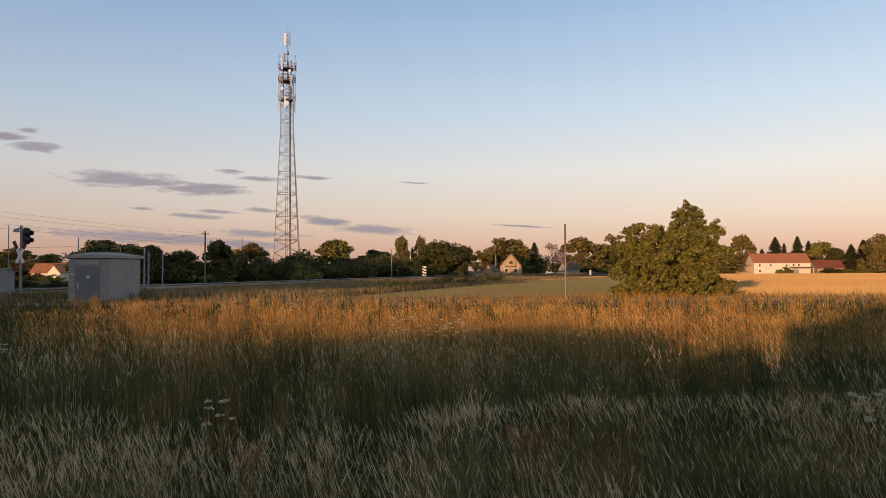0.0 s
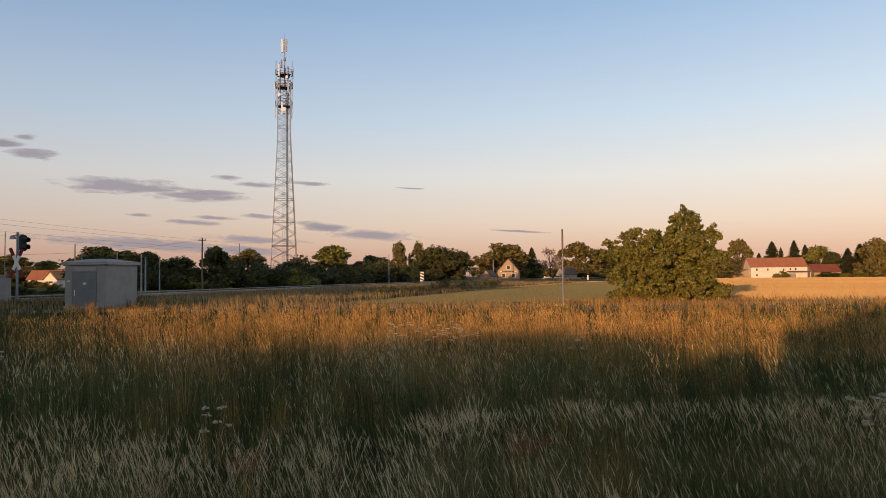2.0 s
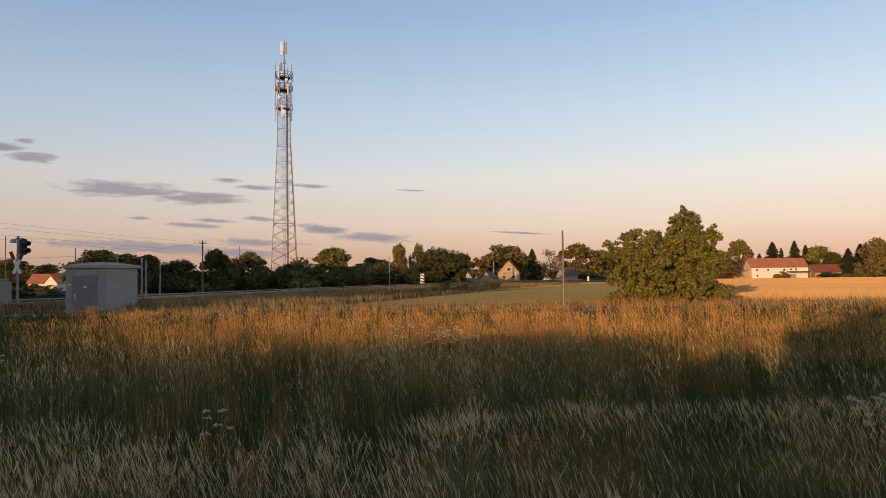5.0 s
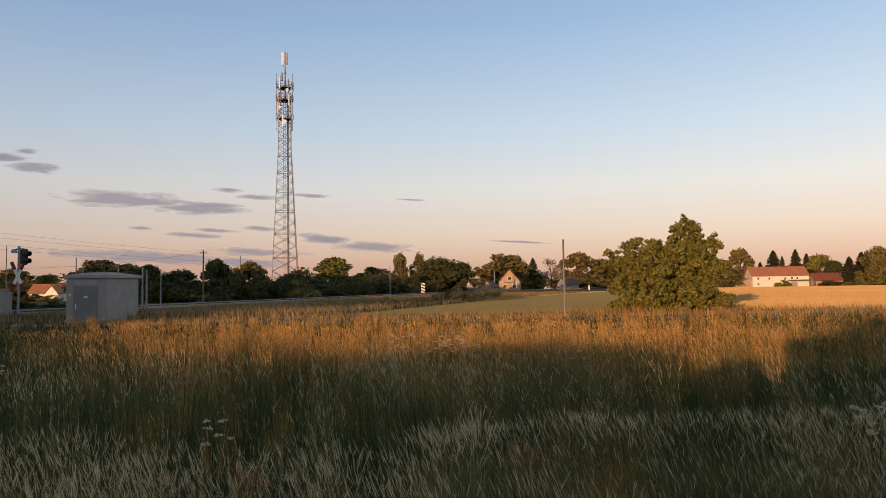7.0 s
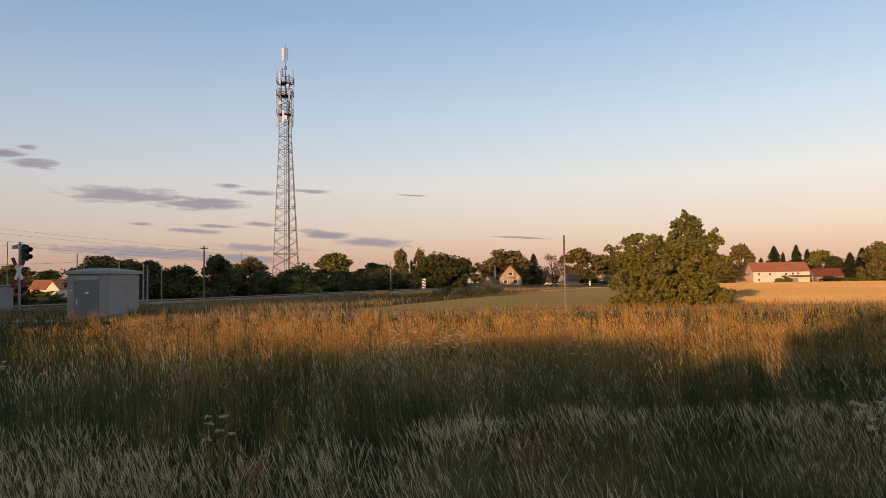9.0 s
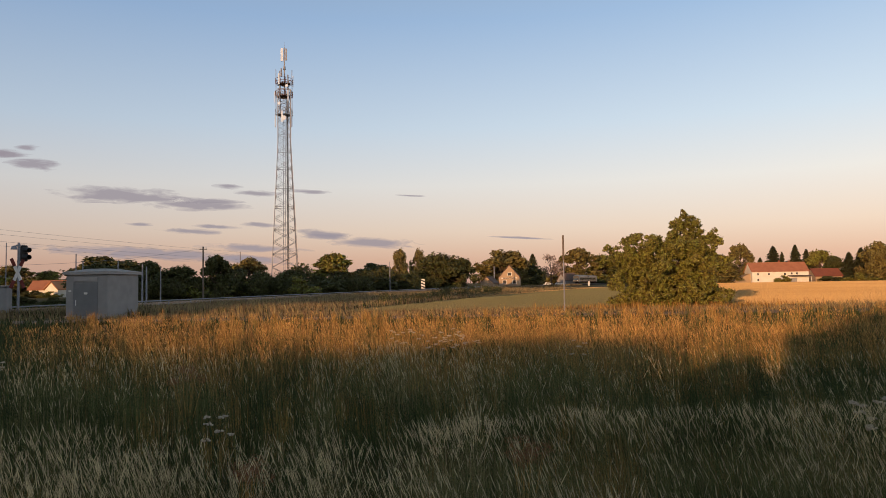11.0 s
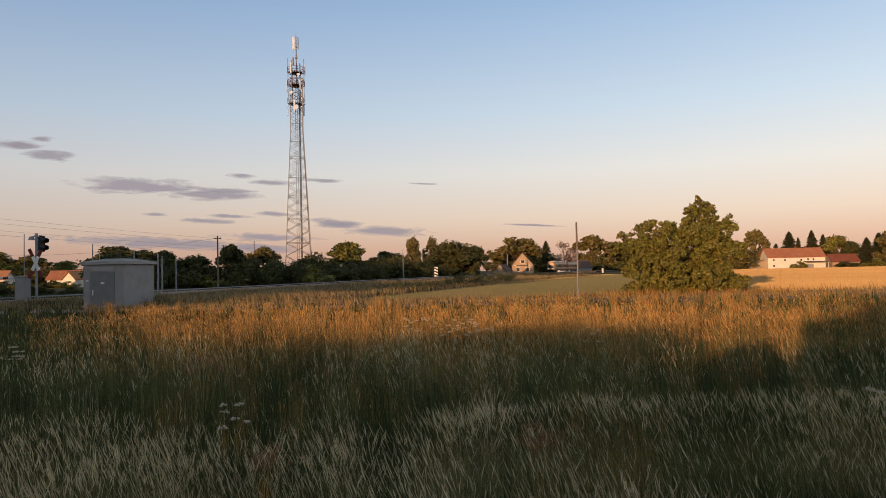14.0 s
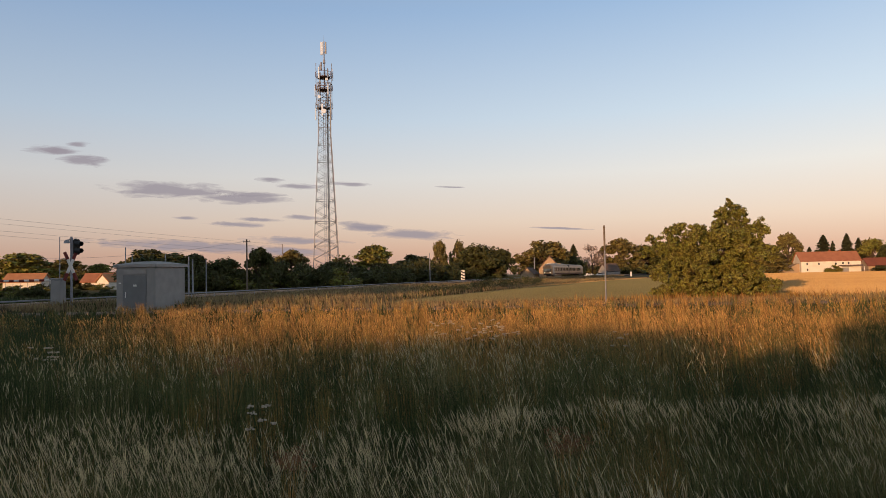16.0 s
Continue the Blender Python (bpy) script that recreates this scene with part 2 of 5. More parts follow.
# ---------------------------------------------------------------- ground
def track_x(y):
    d = y - 73.0
    return -22.4 + 0.27 * d + 0.0003 * d * d


def track_z(y):
    return 0.45 + 0.2 * min(1.0, max(0.0, (y - 60) / 150.0))


def sheet(name, xs, ys, height, mat, label, kind="structure", category=""):
    xs, ys = np.asarray(xs, float), np.asarray(ys, float)
    v = [(x, y, height(x, y)) for y in ys for x in xs]
    n = len(xs)
    s = Shape()
    s.v = v
    s.f = [(j * n + i, j * n + i + 1, j * n + n + i + 1, j * n + n + i) for j in range(len(ys) - 1) for i in range(n - 1)]
    return solid(name, s, mat, label, category, kind, smooth=True)


def rough_ground(x, y):
    near = math.exp(-((x * x + y * y) / 900.0))
    return 0.10 * near * (noise.noise((x * 0.35, y * 0.35, 0.3)) - 0.2) - 0.02 - float(shade_dip(x, y))


def shade_dip(x, y):
    """Depth of a shallow dip added across the near meadow to deepen its shade."""
    mid = 5.95 + 0.30 * np.sin(x * 0.9) + 0.2 * np.sin(x * 2.3 + 1)
    return 0.34 * np.exp(-(((y - mid) / 0.85) ** 2) ** 1.3) * np.exp(-(x / 12.0) ** 4)


far_steps = [-4500, -1500, -600, -300, -150, -80, -50]
grid = far_steps + list(np.linspace(-35, 35, 176)) + [-v for v in reversed(far_steps)]
sheet("ground", grid, grid, rough_ground, VERGE, "dry grassy ground reaching to the horizon")


def strip(name, left, right, z, mat, label, step=4.0):
    """A band between two lines, each a function of y giving x, from y0 to y1."""
    (fl, fr, y0, y1) = left, right[0], right[1], right[2]
    s = Shape()
    ys = np.arange(y0, y1 + step, step)
    for y in ys:
        for k in range(9):
            x = fl(y) + (fr(y) - fl(y)) * k / 8
            s.v.append((x, y, z + 0.05 * noise.noise((x * 0.05, y * 0.05, 2.0)) * 0.4))
    for j in range(len(ys) - 1):
        s.f += [(j * 9 + k, j * 9 + k + 1, j * 9 + 10 + k, j * 9 + 9 + k) for k in range(8)]
    return solid(name, s, mat, label, kind="structure", smooth=True)


def field_edge(y):
    return -3.0 + (y - 58) * 0.30 + 0.0006 * (y - 58) ** 2


def field_split(y):
    return 0.335 * y + 4.5


strip("meadow", field_edge, (field_split, 46.0, 178.0), 0.03, MEADOW, "mown grey-green meadow beyond the lane")
strip("stubble_field", field_split, (lambda y: 300.0, 46.0, 268.0), 0.035, STUBBLE, "golden stubble field in evening sun")
strip("field_margin", lambda y: 20 + (y - 178) * 0.3, (lambda y: 0.335 * y + 4.5, 178.0, 196.0), 0.05, STUBBLE, "pale dry margin of the meadow")

strip("field_edge_strip", lambda y: field_edge(y) - 3.0, (field_edge, 84.0, 178.0), 0.06, STUBBLE, "pale dry strip along the meadow edge")

# lane between the tall grass and the fields
lane = Shape()
for i in range(41):
    x = -60 + i * 4.0
    y = 36.6 - 0.03 * x + 0.0006 * x * x
    lane.v += [(x, y - 1.6, 0.02), (x, y, 0.06), (x, y + 1.6, 0.02)]
lane.f = [(i * 3 + k, i * 3 + 3 + k, i * 3 + 4 + k, i * 3 + 1 + k) for i in range(40) for k in range(2)]
solid("road", lane, ROAD, "narrow grey asphalt lane behind the tall grass", kind="structure")

# ---------------------------------------------------------------- railway
bed = Shape()
rows_y = np.arange(20, 640, 5.0)
for y in rows_y:
    x, z = track_x(y), track_z(y)
    bed.v += [(x - 4.2, y, -0.05), (x - 2.0, y, z - 0.16), (x + 2.0, y, z - 0.16), (x + 4.2, y, -0.05)]
bed.f = [(j * 4 + k, j * 4 + k + 1, j * 4 + 5 + k, j * 4 + 4 + k) for j in range(len(rows_y) - 1) for k in range(3)]
solid("railway_bed", bed, BALLAST, "brown ballast bed of the single railway line", kind="structure")


def railway_track():
    track = thing("railway_track", (0, 0, 0), "steel rails on sleepers along the ballast bed", "railway track", kind="structure")
    for side in (-0.75, 0.75):
        r = Shape()
        for y in rows_y:
            x, z = track_x(y) + side, track_z(y)
            r.v += [(x - 0.05, y, z - 0.15), (x - 0.04, y, z), (x + 0.04, y, z), (x + 0.05, y, z - 0.15)]
        r.f = [(j * 4 + k, j * 4 + k + 1, j * 4 + 5 + k, j * 4 + 4 + k) for j in range(len(rows_y) - 1) for k in range(3)]
        part("rail", r, RAIL, track, "polished steel rail")
    sleeper = Shape().box((2.5, 0.26, 0.16), (0, 0, -0.2), bevel=0.02).mesh("sleeper", CONCRETE)
    for i in range(130):
        y = 30 + i * 0.65
        ob = part("sleeper", sleeper, CONCRETE, track)
        ob.matrix_basis = pose(track_x(y), y, track_z(y), 0, 0, -15)


railway_track()


def pipe_railing():
    """The low pale railing that runs beside the rails."""
    r = thing("pipe_railing", (0, 0, 0), "low pale steel pipe railing along the railway bank", "railing", kind="structure")
    pipe, ys = Shape(), np.arange(30, 175, 3.0)
    pts = [Vector((track_x(y) + 2.3, y, track_z(y) + 0.22)) for y in ys]
    pipe.rope(pts, 0.055, 6)
    part("pipe", pipe, STEEL, r)
    post = Shape().tube((0, 0, -0.7), (0, 0, 0), 0.04, n=6).mesh("post", STEEL)
    for p in pts:
        part("post", post, STEEL, r).location = p


pipe_railing()


# ---------------------------------------------------------------- lattice mast
def lattice_mast():
    mast = thing("radio_mast", (-31.6, 140, 0), "tall galvanised lattice radio mast with antennas", "radio mast")
    half0, half1, top = 2.75, 1.25, 31.0

    def half(z):
        return half0 + (half1 - half0) * min(1.0, z / top)
    turn = Matrix.Rotation(radians(14), 4, "Z")
    corners = [(-1, -1), (1, -1), (1, 1), (-1, 1)]

    def at(c, z):
        return turn @ Vector((c[0] * half(z), c[1] * half(z), z))
    levels = [0.0]
    while levels[-1] < 40.5:
        levels.append(levels[-1] + 1.32 * half(levels[-1]) ** 0.75)
    for c in corners:
        leg = Shape()
        heights = (0.0, top, levels[-1])
        for z in heights:
            p = at(c, z)
            leg.v += [(p.x + math.cos(k * math.pi / 3) * 0.075, p.y + math.sin(k * math.pi / 3) * 0.075, z) for k in range(6)]
        leg.f = [(r * 6 + k, r * 6 + (k + 1) % 6, r * 6 + 6 + (k + 1) % 6, r * 6 + 6 + k) for r in range(2) for k in range(6)]
        part("leg", leg, STEEL, mast)
    for k in range(4):
        c, d = corners[k], corners[(k + 1) % 4]
        brace = Shape()
        for i, (a, b) in enumerate(zip(levels, levels[1:])):
            brace.tube(at(c, a), at(d, b), 0.042, n=4, caps=False)
            brace.tube(at(d, a), at(c, b), 0.042, n=4, caps=False)
            if i % 2 == 0:
                brace.tube(at(c, b), at(d, b), 0.05, n=4, caps=False)
        part("bracing", brace, STEEL, mast)
    ladder = Shape()
    for s in (-0.22, 0.22):
        ladder.tube((s, 0, 0.5), (s, 0, 41), 0.04, n=4)
    for i in range(100):
        ladder.tube((-0.22, 0, 0.6 + i * 0.4), (0.22, 0, 0.6 + i * 0.4), 0.02, n=4, caps=False)
    part("ladder", ladder, STEEL, mast)
    for i in range(5):
        part("cable", Shape().tube((0.5 + i * 0.09, 0.2, 0.5), (0.45 + i * 0.07, 0.2, 40), 0.03, n=4), BLACK, mast, "black feeder cable")
    for z, r in ((36.6, 1.75), (40.4, 1.75), (43.0, 1.7)):
        deck = Shape()
        for i in range(8):
            a, b = (radians(45 * i + 22), radians(45 * i + 67))
            for h in ((0, 0.5, 1.05) if z != 36.6 else (0, 0.6)):
                deck.tube((math.cos(a) * r, math.sin(a) * r, z + h), (math.cos(b) * r, math.sin(b) * r, z + h), 0.04, n=4)
            deck.tube((math.cos(a) * r, math.sin(a) * r, z), (math.cos(a) * r, math.sin(a) * r, z + 1.1), 0.05, n=4)
            deck.tube((0, 0, z), (math.cos(a) * r, math.sin(a) * r, z), 0.07, n=4)
        deck.tube((0, 0, z - 0.06), (0, 0, z + 0.02), r * 0.75, n=10)
        part("platform", deck, RUSTY if z > 40 else STEEL, mast, "rust-red railed platform" if z > 40 else "")
    # outer cage of the antenna section
    for i in range(6):
        w = radians(60 * i + 10)
        pole = Shape().tube((math.cos(w) * 1.6, math.sin(w) * 1.6, 37.4), (math.cos(w) * 1.6, math.sin(w) * 1.6, 46.0 - (i % 3) * 0.7), 0.07, n=5)
        part("antenna_pole", pole, STEEL, mast)
        if i != 1:
            x, y = math.cos(w) * 1.82, math.sin(w) * 1.82
            panel = Shape().box((0.30, 0.16, 2.3), (x, y, 43.6 - (i % 2) * 3.4), Matrix.Rotation(w + math.pi / 2, 3, "Z"), 0.04)
            part("panel_antenna", panel, PANEL, mast, "white panel antenna")
    for w, z in ((200, 35.3), (340, 35.2), (80, 35.6), (270, 35.9)):
        x, y = math.cos(radians(w)) * 1.75, math.sin(radians(w)) * 1.75
        panel = Shape().box((0.38, 0.2, 2.4), (x, y, z), Matrix.Rotation(radians(w + 90), 3, "Z"), 0.05)
        panel.tube((x * 0.7, y * 0.7, z + 0.8), (x, y, z + 0.8), 0.04, n=4).tube((x * 0.7, y * 0.7, z - 0.8), (x, y, z - 0.8), 0.04, n=4)
        part("panel_antenna", panel, PANEL, mast, "white panel antenna")
    for x, y, z, r in ((0.4, -1.5, 35.6, 0.5), (-0.6, -1.45, 38.6, 0.35), (0.9, -1.3, 42.2, 0.33)):
        dish = Shape()
        dish.tube((x, y, z), (x, y - 0.3, z), r * 0.6, r, n=14).tube((x, y - 0.3, z), (x, y - 0.42, z), r, r * 0.9, n=14)
        part("dish_antenna", dish, PANEL, mast, "round white drum antenna")
    part("spire", Shape().tube((0.1, 0, 40), (0.1, 0, 50.6), 0.16, 0.10, 6).tube((0.1, 0, 50.6), (0.1, 0, 51.8), 0.03, 0.015, 5), STEEL, mast)
    top = Shape().box((0.55, 0.3, 2.7), (-0.35, -0.1, 49.1), None, 0.05)
    part("panel_antenna", top, PANEL, mast, "white panel antenna at the tip")
    part("panel_antenna", Shape().box((0.3, 0.2, 2.5), (0.45, 0.1, 49.2), None, 0.05).tube((-0.3, 0, 48.3), (0.5, 0.1, 48.3), 0.05, n=4), STEEL, mast, "slim grey antenna at the tip")
    part("beacon", Shape().tube((-0.5, -0.2, 44.6), (-0.5, -0.2, 46.2), 0.22, 0.14, 8).tube((0.1, 0, 46.0), (0.1, 0, 46.7), 0.28, 0.2, 8), STEEL, mast)


lattice_mast()


# ---------------------------------------------------------------- relay hut
def relay_hut():
    hut = thing("relay_hut", (-20.45, 42.0, 0), "grey concrete railway relay hut with a steel door", "hut", turn=-8)
    w, d, h = 2.65, 3.15, 2.6        # door side, long side
    sh = Shape().box((w, d, h), (0, 0, h / 2), None, 0.05)
    part("wall", sh, CONCRETE, hut)
    roof = Shape()
    o = 0.12
    ring = [(-w / 2 - o, -d / 2 - o), (w / 2 + o, -d / 2 - o), (w / 2 + o, d / 2 + o), (-w / 2 - o, d / 2 + o)]
    roof.v = [(x, y, h) for x, y in ring] + [(x, y, h + 0.17) for x, y in ring] + [(x * 0.35, y * 0.35, h + 0.36) for x, y in ring]
    roof.f = [(3, 2, 1, 0), (8, 9, 10, 11)] + [(a + i, a + (i + 1) % 4, a + 4 + (i + 1) % 4, a + 4 + i) for a in (0, 4) for i in range(4)]
    part("roof", roof, HUTROOF, hut, "low hipped concrete roof slab")
    y = -d / 2
    part("door_frame", Shape().box((0.04, 0.06, 2.05), (-0.79, y - 0.02, 1.12)).box((0.04, 0.06, 2.05), (0.71, y - 0.02, 1.12)).box((1.54, 0.06, 0.05), (-0.04, y - 0.02, 2.13)), DOORGREY, hut)
    door = part("door", Shape().box((1.45, 0.05, 1.98), (-0.04, y - 0.015, 1.1), None, 0.01), DOORGREY, hut, "dark grey steel door")
    part("handle", Shape().box((0.05, 0.05, 0.34), (-0.64, y - 0.07, 0.95), None, 0.01), WHITE, door)
    part("notice", Shape().box((0.22, 0.012, 0.12), (-0.02, y - 0.05, 1.5)), WHITE, door, "small pale notice with unreadable lines")
    part("vent", Shape().box((1.5, 0.05, 0.24), (-0.04, y - 0.02, 2.34), None, 0.01), HUTROOF, hut, "pale vent panel above the door")
    part("plate", Shape().box((0.16, 0.02, 0.08), (-1.05, y - 0.012, 1.65)), WHITE, hut)
    part("plinth", Shape().box((w + 0.1, d + 0.1, 0.2), (0, 0, 0.1), None, 0.03), CONCRETE, hut)


relay_hut()


# ---------------------------------------------------------------- level crossing
def crossing_signal():
    sig = thing("crossing_signal", (-26.2, 43.0, 0), "level crossing light with red and white crossed boards", "railway signal", turn=0)
    part("post", Shape().tube((0, 0, 0), (0, 0, 4.7), 0.075, n=10), STEEL, sig)
    head = part("signal_head", Shape().box((0.46, 0.16, 1.0), (0.36, -0.05, 4.02), None, 0.07), BLACK, sig, "black light screen")
    for z in (4.24, 3.80):
        hood = Shape().tube((0.40, -0.1, z), (0.84, -0.30, z - 0.03), 0.18, 0.15, 12, False)
        part("hood", hood, BLACK, head)
        part("lens", Shape().tube((0.48, -0.105, z), (0.48, -0.125, z), 0.13, 0.12, 12), DARK, head)
    part("frame", Shape().box((0.05, 0.05, 1.1), (0.1, -0.05, 4.02)).box((0.5, 0.04, 0.04), (0.1, 0, 4.55)).box((0.3, 0.04, 0.04), (0.05, 0, 3.5)), STEEL, sig)
    part("bell", Shape().tube((-0.3, 0, 4.28), (-0.3, 0, 4.5), 0.2, 0.12, 10).tube((-0.3, 0, 4.5), (0, 0, 4.5), 0.03), STEEL, sig)
    for s in (-1, 1):
        turn = Matrix.Rotation(radians(s * 24), 3, "Y")
        board = part("crossed_board", Shape().box((0.2, 0.03, 2.0), (0, -0.1 - 0.02 * s, 2.8), None, 0.01), WHITE, sig, "white board with red ends")
        for ob in (board,):
            for vert in ob.data.vertices:
                p = turn @ (vert.co - Vector((0, 0, 2.8)))
                vert.co = p + Vector((0, 0, 2.8))
        for e in (-1, 1):
            red = Shape().box((0.21, 0.05, 0.52), turn @ Vector((0, 0, e * 0.74)) + Vector((0, -0.1 - 0.02 * s, 2.8)), turn, 0.01)
            part("red_end", red, RED, board)


crossing_signal()


def barrier():
    bar = thing("level_crossing_barrier", (-27.2, 43.2, 0), "closed red and white striped crossing barrier with grey drive box", "barrier")
    part("drive_box", Shape().box((0.72, 0.6, 1.95), (0, 0, 0.98), None, 0.06).box((0.8, 0.68, 0.12), (0, 0, 2.0), None, 0.03), CONCRETE, bar)
    boom = part("boom", Shape().tube((-0.3, -0.1, 1.93), (-6.5, -0.9, 1.93), 0.075, 0.06, 8), WHITE, bar, "white boom")
    for i in range(9):
        a, b = 0.08 + i * 0.1, 0.13 + i * 0.1
        p = [Vector((-0.3, -0.1, 1.93)).lerp(Vector((-6.5, -0.9, 1.93)), k) for k in (a, b)]
        part("red_band", Shape().tube(p[0], p[1], 0.08, 0.075, 8), RED, boom)
    rod = Shape().tube((0, 0, 0), (0, 0, -0.5), 0.012, n=4).mesh("skirt_rod", STEEL)
    for i in range(14):
        p = Vector((-0.5, -0.13, 1.86)).lerp(Vector((-6.3, -0.88, 1.86)), i / 13)
        part("skirt_rod", rod, STEEL, bar).location = p


barrier()


def pole_with_top(name, at, height, r, label, mat=WOODPOLE):
    p = thing(name, at, label, "pole")
    part("shaft", Shape().tube((0, 0, -0.1), (0, 0, height), r, r * 0.7, 9), mat, p)
    return p


tp = pole_with_top("telegraph_pole", (-31.6, 92, 0.2), 6.95, 0.13, "weathered wooden telegraph pole beside the railway")
part("crossarm", Shape().box((1.0, 0.1, 0.1), (0, 0, 6.6)), WOODPOLE, tp)
for x in (-0.4, 0.4):
    part("insulator", Shape().tube((x, 0, 6.65), (x, 0, 6.82), 0.05, 0.04, 6), WHITE, tp)
fp = pole_with_top("field_pole", (7.05, 39.9, 0), 4.3, 0.045, "slim pale pole at the meadow edge with a dark tip", mat=STEEL)
part("tip", Shape().tube((0, 0, 3.0), (0.0, 0, 4.42), 0.058, 0.05, 8), WOODPOLE, fp, "dark upper sleeve")
for x, y, h, r in ((-38.9, 62, 5.9, 0.05), (-47.4, 90, 6.2, 0.09), (-46.5, 90, 5.3, 0.09), (-39.6, 85, 5.0, 0.11), (-36.2, 84, 4.6, 0.12), (-34.85, 82, 4.2, 0.11), (-34.8, 86, 4.2, 0.08), (-43.6, 60, 5.8, 0.06), (-10.4, 140, 6.2, 0.10), (16.4, 215, 6.7, 0.2)):
    pole_with_top("signal_post", (x, y, 0.1), h, r, "thin pale grey post along the railway", mat=STEEL)


def wires():
    """Four long lines that cross the sky, and one that hangs from the telegraph pole."""
    lines = [((-74, 41, 11.6), (-43.5, 150, 9.2), 0.5), ((-74, 41, 11.0), (-43.5, 150, 8.5), 0.5), ((-74, 41, 10.2), (-43.5, 150, 7.6), 0.6),
             ((-74, 41, 9.6), (-43.5, 150, 7.0), 0.6), ((-31.6, 92, 6.9), (-60, 62, 5.2), 1.5)]
    for a, b, sag in lines:
        s = Shape()
        pts = []
        for i in range(17):
            k = i / 16
            p = Vector(a).lerp(Vector(b), k)
            p.z -= sag * 4 * k * (1 - k)
            pts.append(p)
        s.rope(pts, 0.012, 4)
        solid("overhead_wire", s, STEEL, "thin sagging overhead wire above the railway", "wire", group="overhead wires")


wires()
for x, y, h, r in ((-74, 41, 11.7, 0.14), (-43.5, 150, 9.3, 0.09), (-60, 62, 5.3, 0.11)):
    pole_with_top("line_pole", (x, y, 0), h, r, "tall wooden pole that carries the overhead wires")


def marker_board():
    m = thing("distance_marker", (-2.95, 110, 0), "black and white striped railway distance board on a post", "sign")
    part("post", Shape().tube((0, 0, 0), (0, 0, 1.3), 0.05, n=8), STEEL, m)
    board = part("board", Shape().box((0.6, 0.06, 1.5), (0, 0, 1.75), None, 0.01), WHITE, m, "white board")
    for i in range(3):
        part("stripe", Shape().box((0.62, 0.03, 0.2), (0, -0.035, 1.28 + i * 0.46), Matrix.Rotation(radians(24), 3, "Y")), BLACK, board)


marker_board()


# ---------------------------------------------------------------- buildings
def window_part(house, x, y, z, w, h, normal_y=-1):
    win = part("window", Shape().box((w, 0.08, h), (x, y + normal_y * 0.01, z)), WHITE, house)
    part("pane", Shape().box((w * 0.8, 0.03, h * 0.84), (x, y + normal_y * 0.055, z)), DARK, win)


def gabled(name, at, turn, size, eave, ridge, wall_mat, roof_mat, label, over=0.4):
    """A house with its ridge along x: wall with gables, two roof slopes."""
    h = thing(name, at, label, "house", turn=turn)
    lx, ly = size
    outline = [(-ly / 2, 0), (ly / 2, 0), (ly / 2, eave), (0, ridge - 0.12), (-ly / 2, eave)]
    part("wall", Shape().prism(outline, lx, Matrix.Rotation(radians(90), 4, "Z")), wall_mat, h)
    rise, run = ridge - eave, ly / 2
    length = math.hypot(rise, run) + over
    for s in (-1, 1):
        tilt = math.atan2(rise, run)
        c = Vector((0, s * (run / 2 + over * 0.35), (eave + ridge) / 2 - over * 0.2))
        slab = Shape().box((lx + 2 * over, length, 0.16), c, Matrix.Rotation(-s * tilt, 3, "X"), 0.03)
        part("roof", slab, roof_mat, h)
    part("ridge_cap", Shape().tube((-lx / 2 - over, 0, ridge + 0.02), (lx / 2 + over, 0, ridge + 0.02), 0.14, n=8), roof_mat, h)
    return h


def farmhouse():
    h = gabled("farmhouse", (140.1, 290, -0.1), -4, (22.6, 9.0), 4.75, 8.4, WHITEWASH, TILE, "long white farmhouse with an orange tiled roof")
    for x, z in ((-9.0, 3.6), (-9.0, 1.3), (4.5, 3.7), (6.6, 3.7), (-4.6, 3.6), (1.8, 3.5)):
        window_part(h, x, -4.5, z, 0.8, 0.95)
    part("porch", Shape().box((9.0, 2.6, 0.18), (7.2, -5.7, 2.75), Matrix.Rotation(radians(8), 3, "X"), 0.03), DARKROOF, h, "grey lean-to roof along the wall")
    for x in (3.0, 7.2, 11.4):
        part("porch_post", Shape().box((0.18, 0.18, 2.5), (x, -6.7, 1.25), None, 0.02), WHITE, h)
    part("porch_wall", Shape().box((3.0, 0.2, 1.9), (4.2, -6.6, 0.95), None, 0.03), CONCRETE, h)
    part("chimney", Shape().box((0.7, 0.7, 1.3), (1.5, 0.3, 8.6), None, 0.04), REDTILE, h)
    part("chimney", Shape().box((0.7, 0.7, 1.2), (5.5, 0.3, 8.6), None, 0.04), REDTILE, h)
    part("annexe", Shape().prism([(-7.0, 0), (0, 0), (0, 3.9), (-7.0, 1.0)], 6.0, Matrix.Translation((-11.3, 0.5, 0))), OCHRE, h, "lit ochre lean-to at the end wall")


farmhouse()
barn = gabled("barn", (167, 302, 0), -6, (11, 9), 2.4, 5.6, OCHRE, REDTILE, "low barn with a dark red roof beside the farmhouse")
part("gate", Shape().box((3.0, 0.1, 2.0), (-1.5, -4.54, 1.0)), DARK, barn)

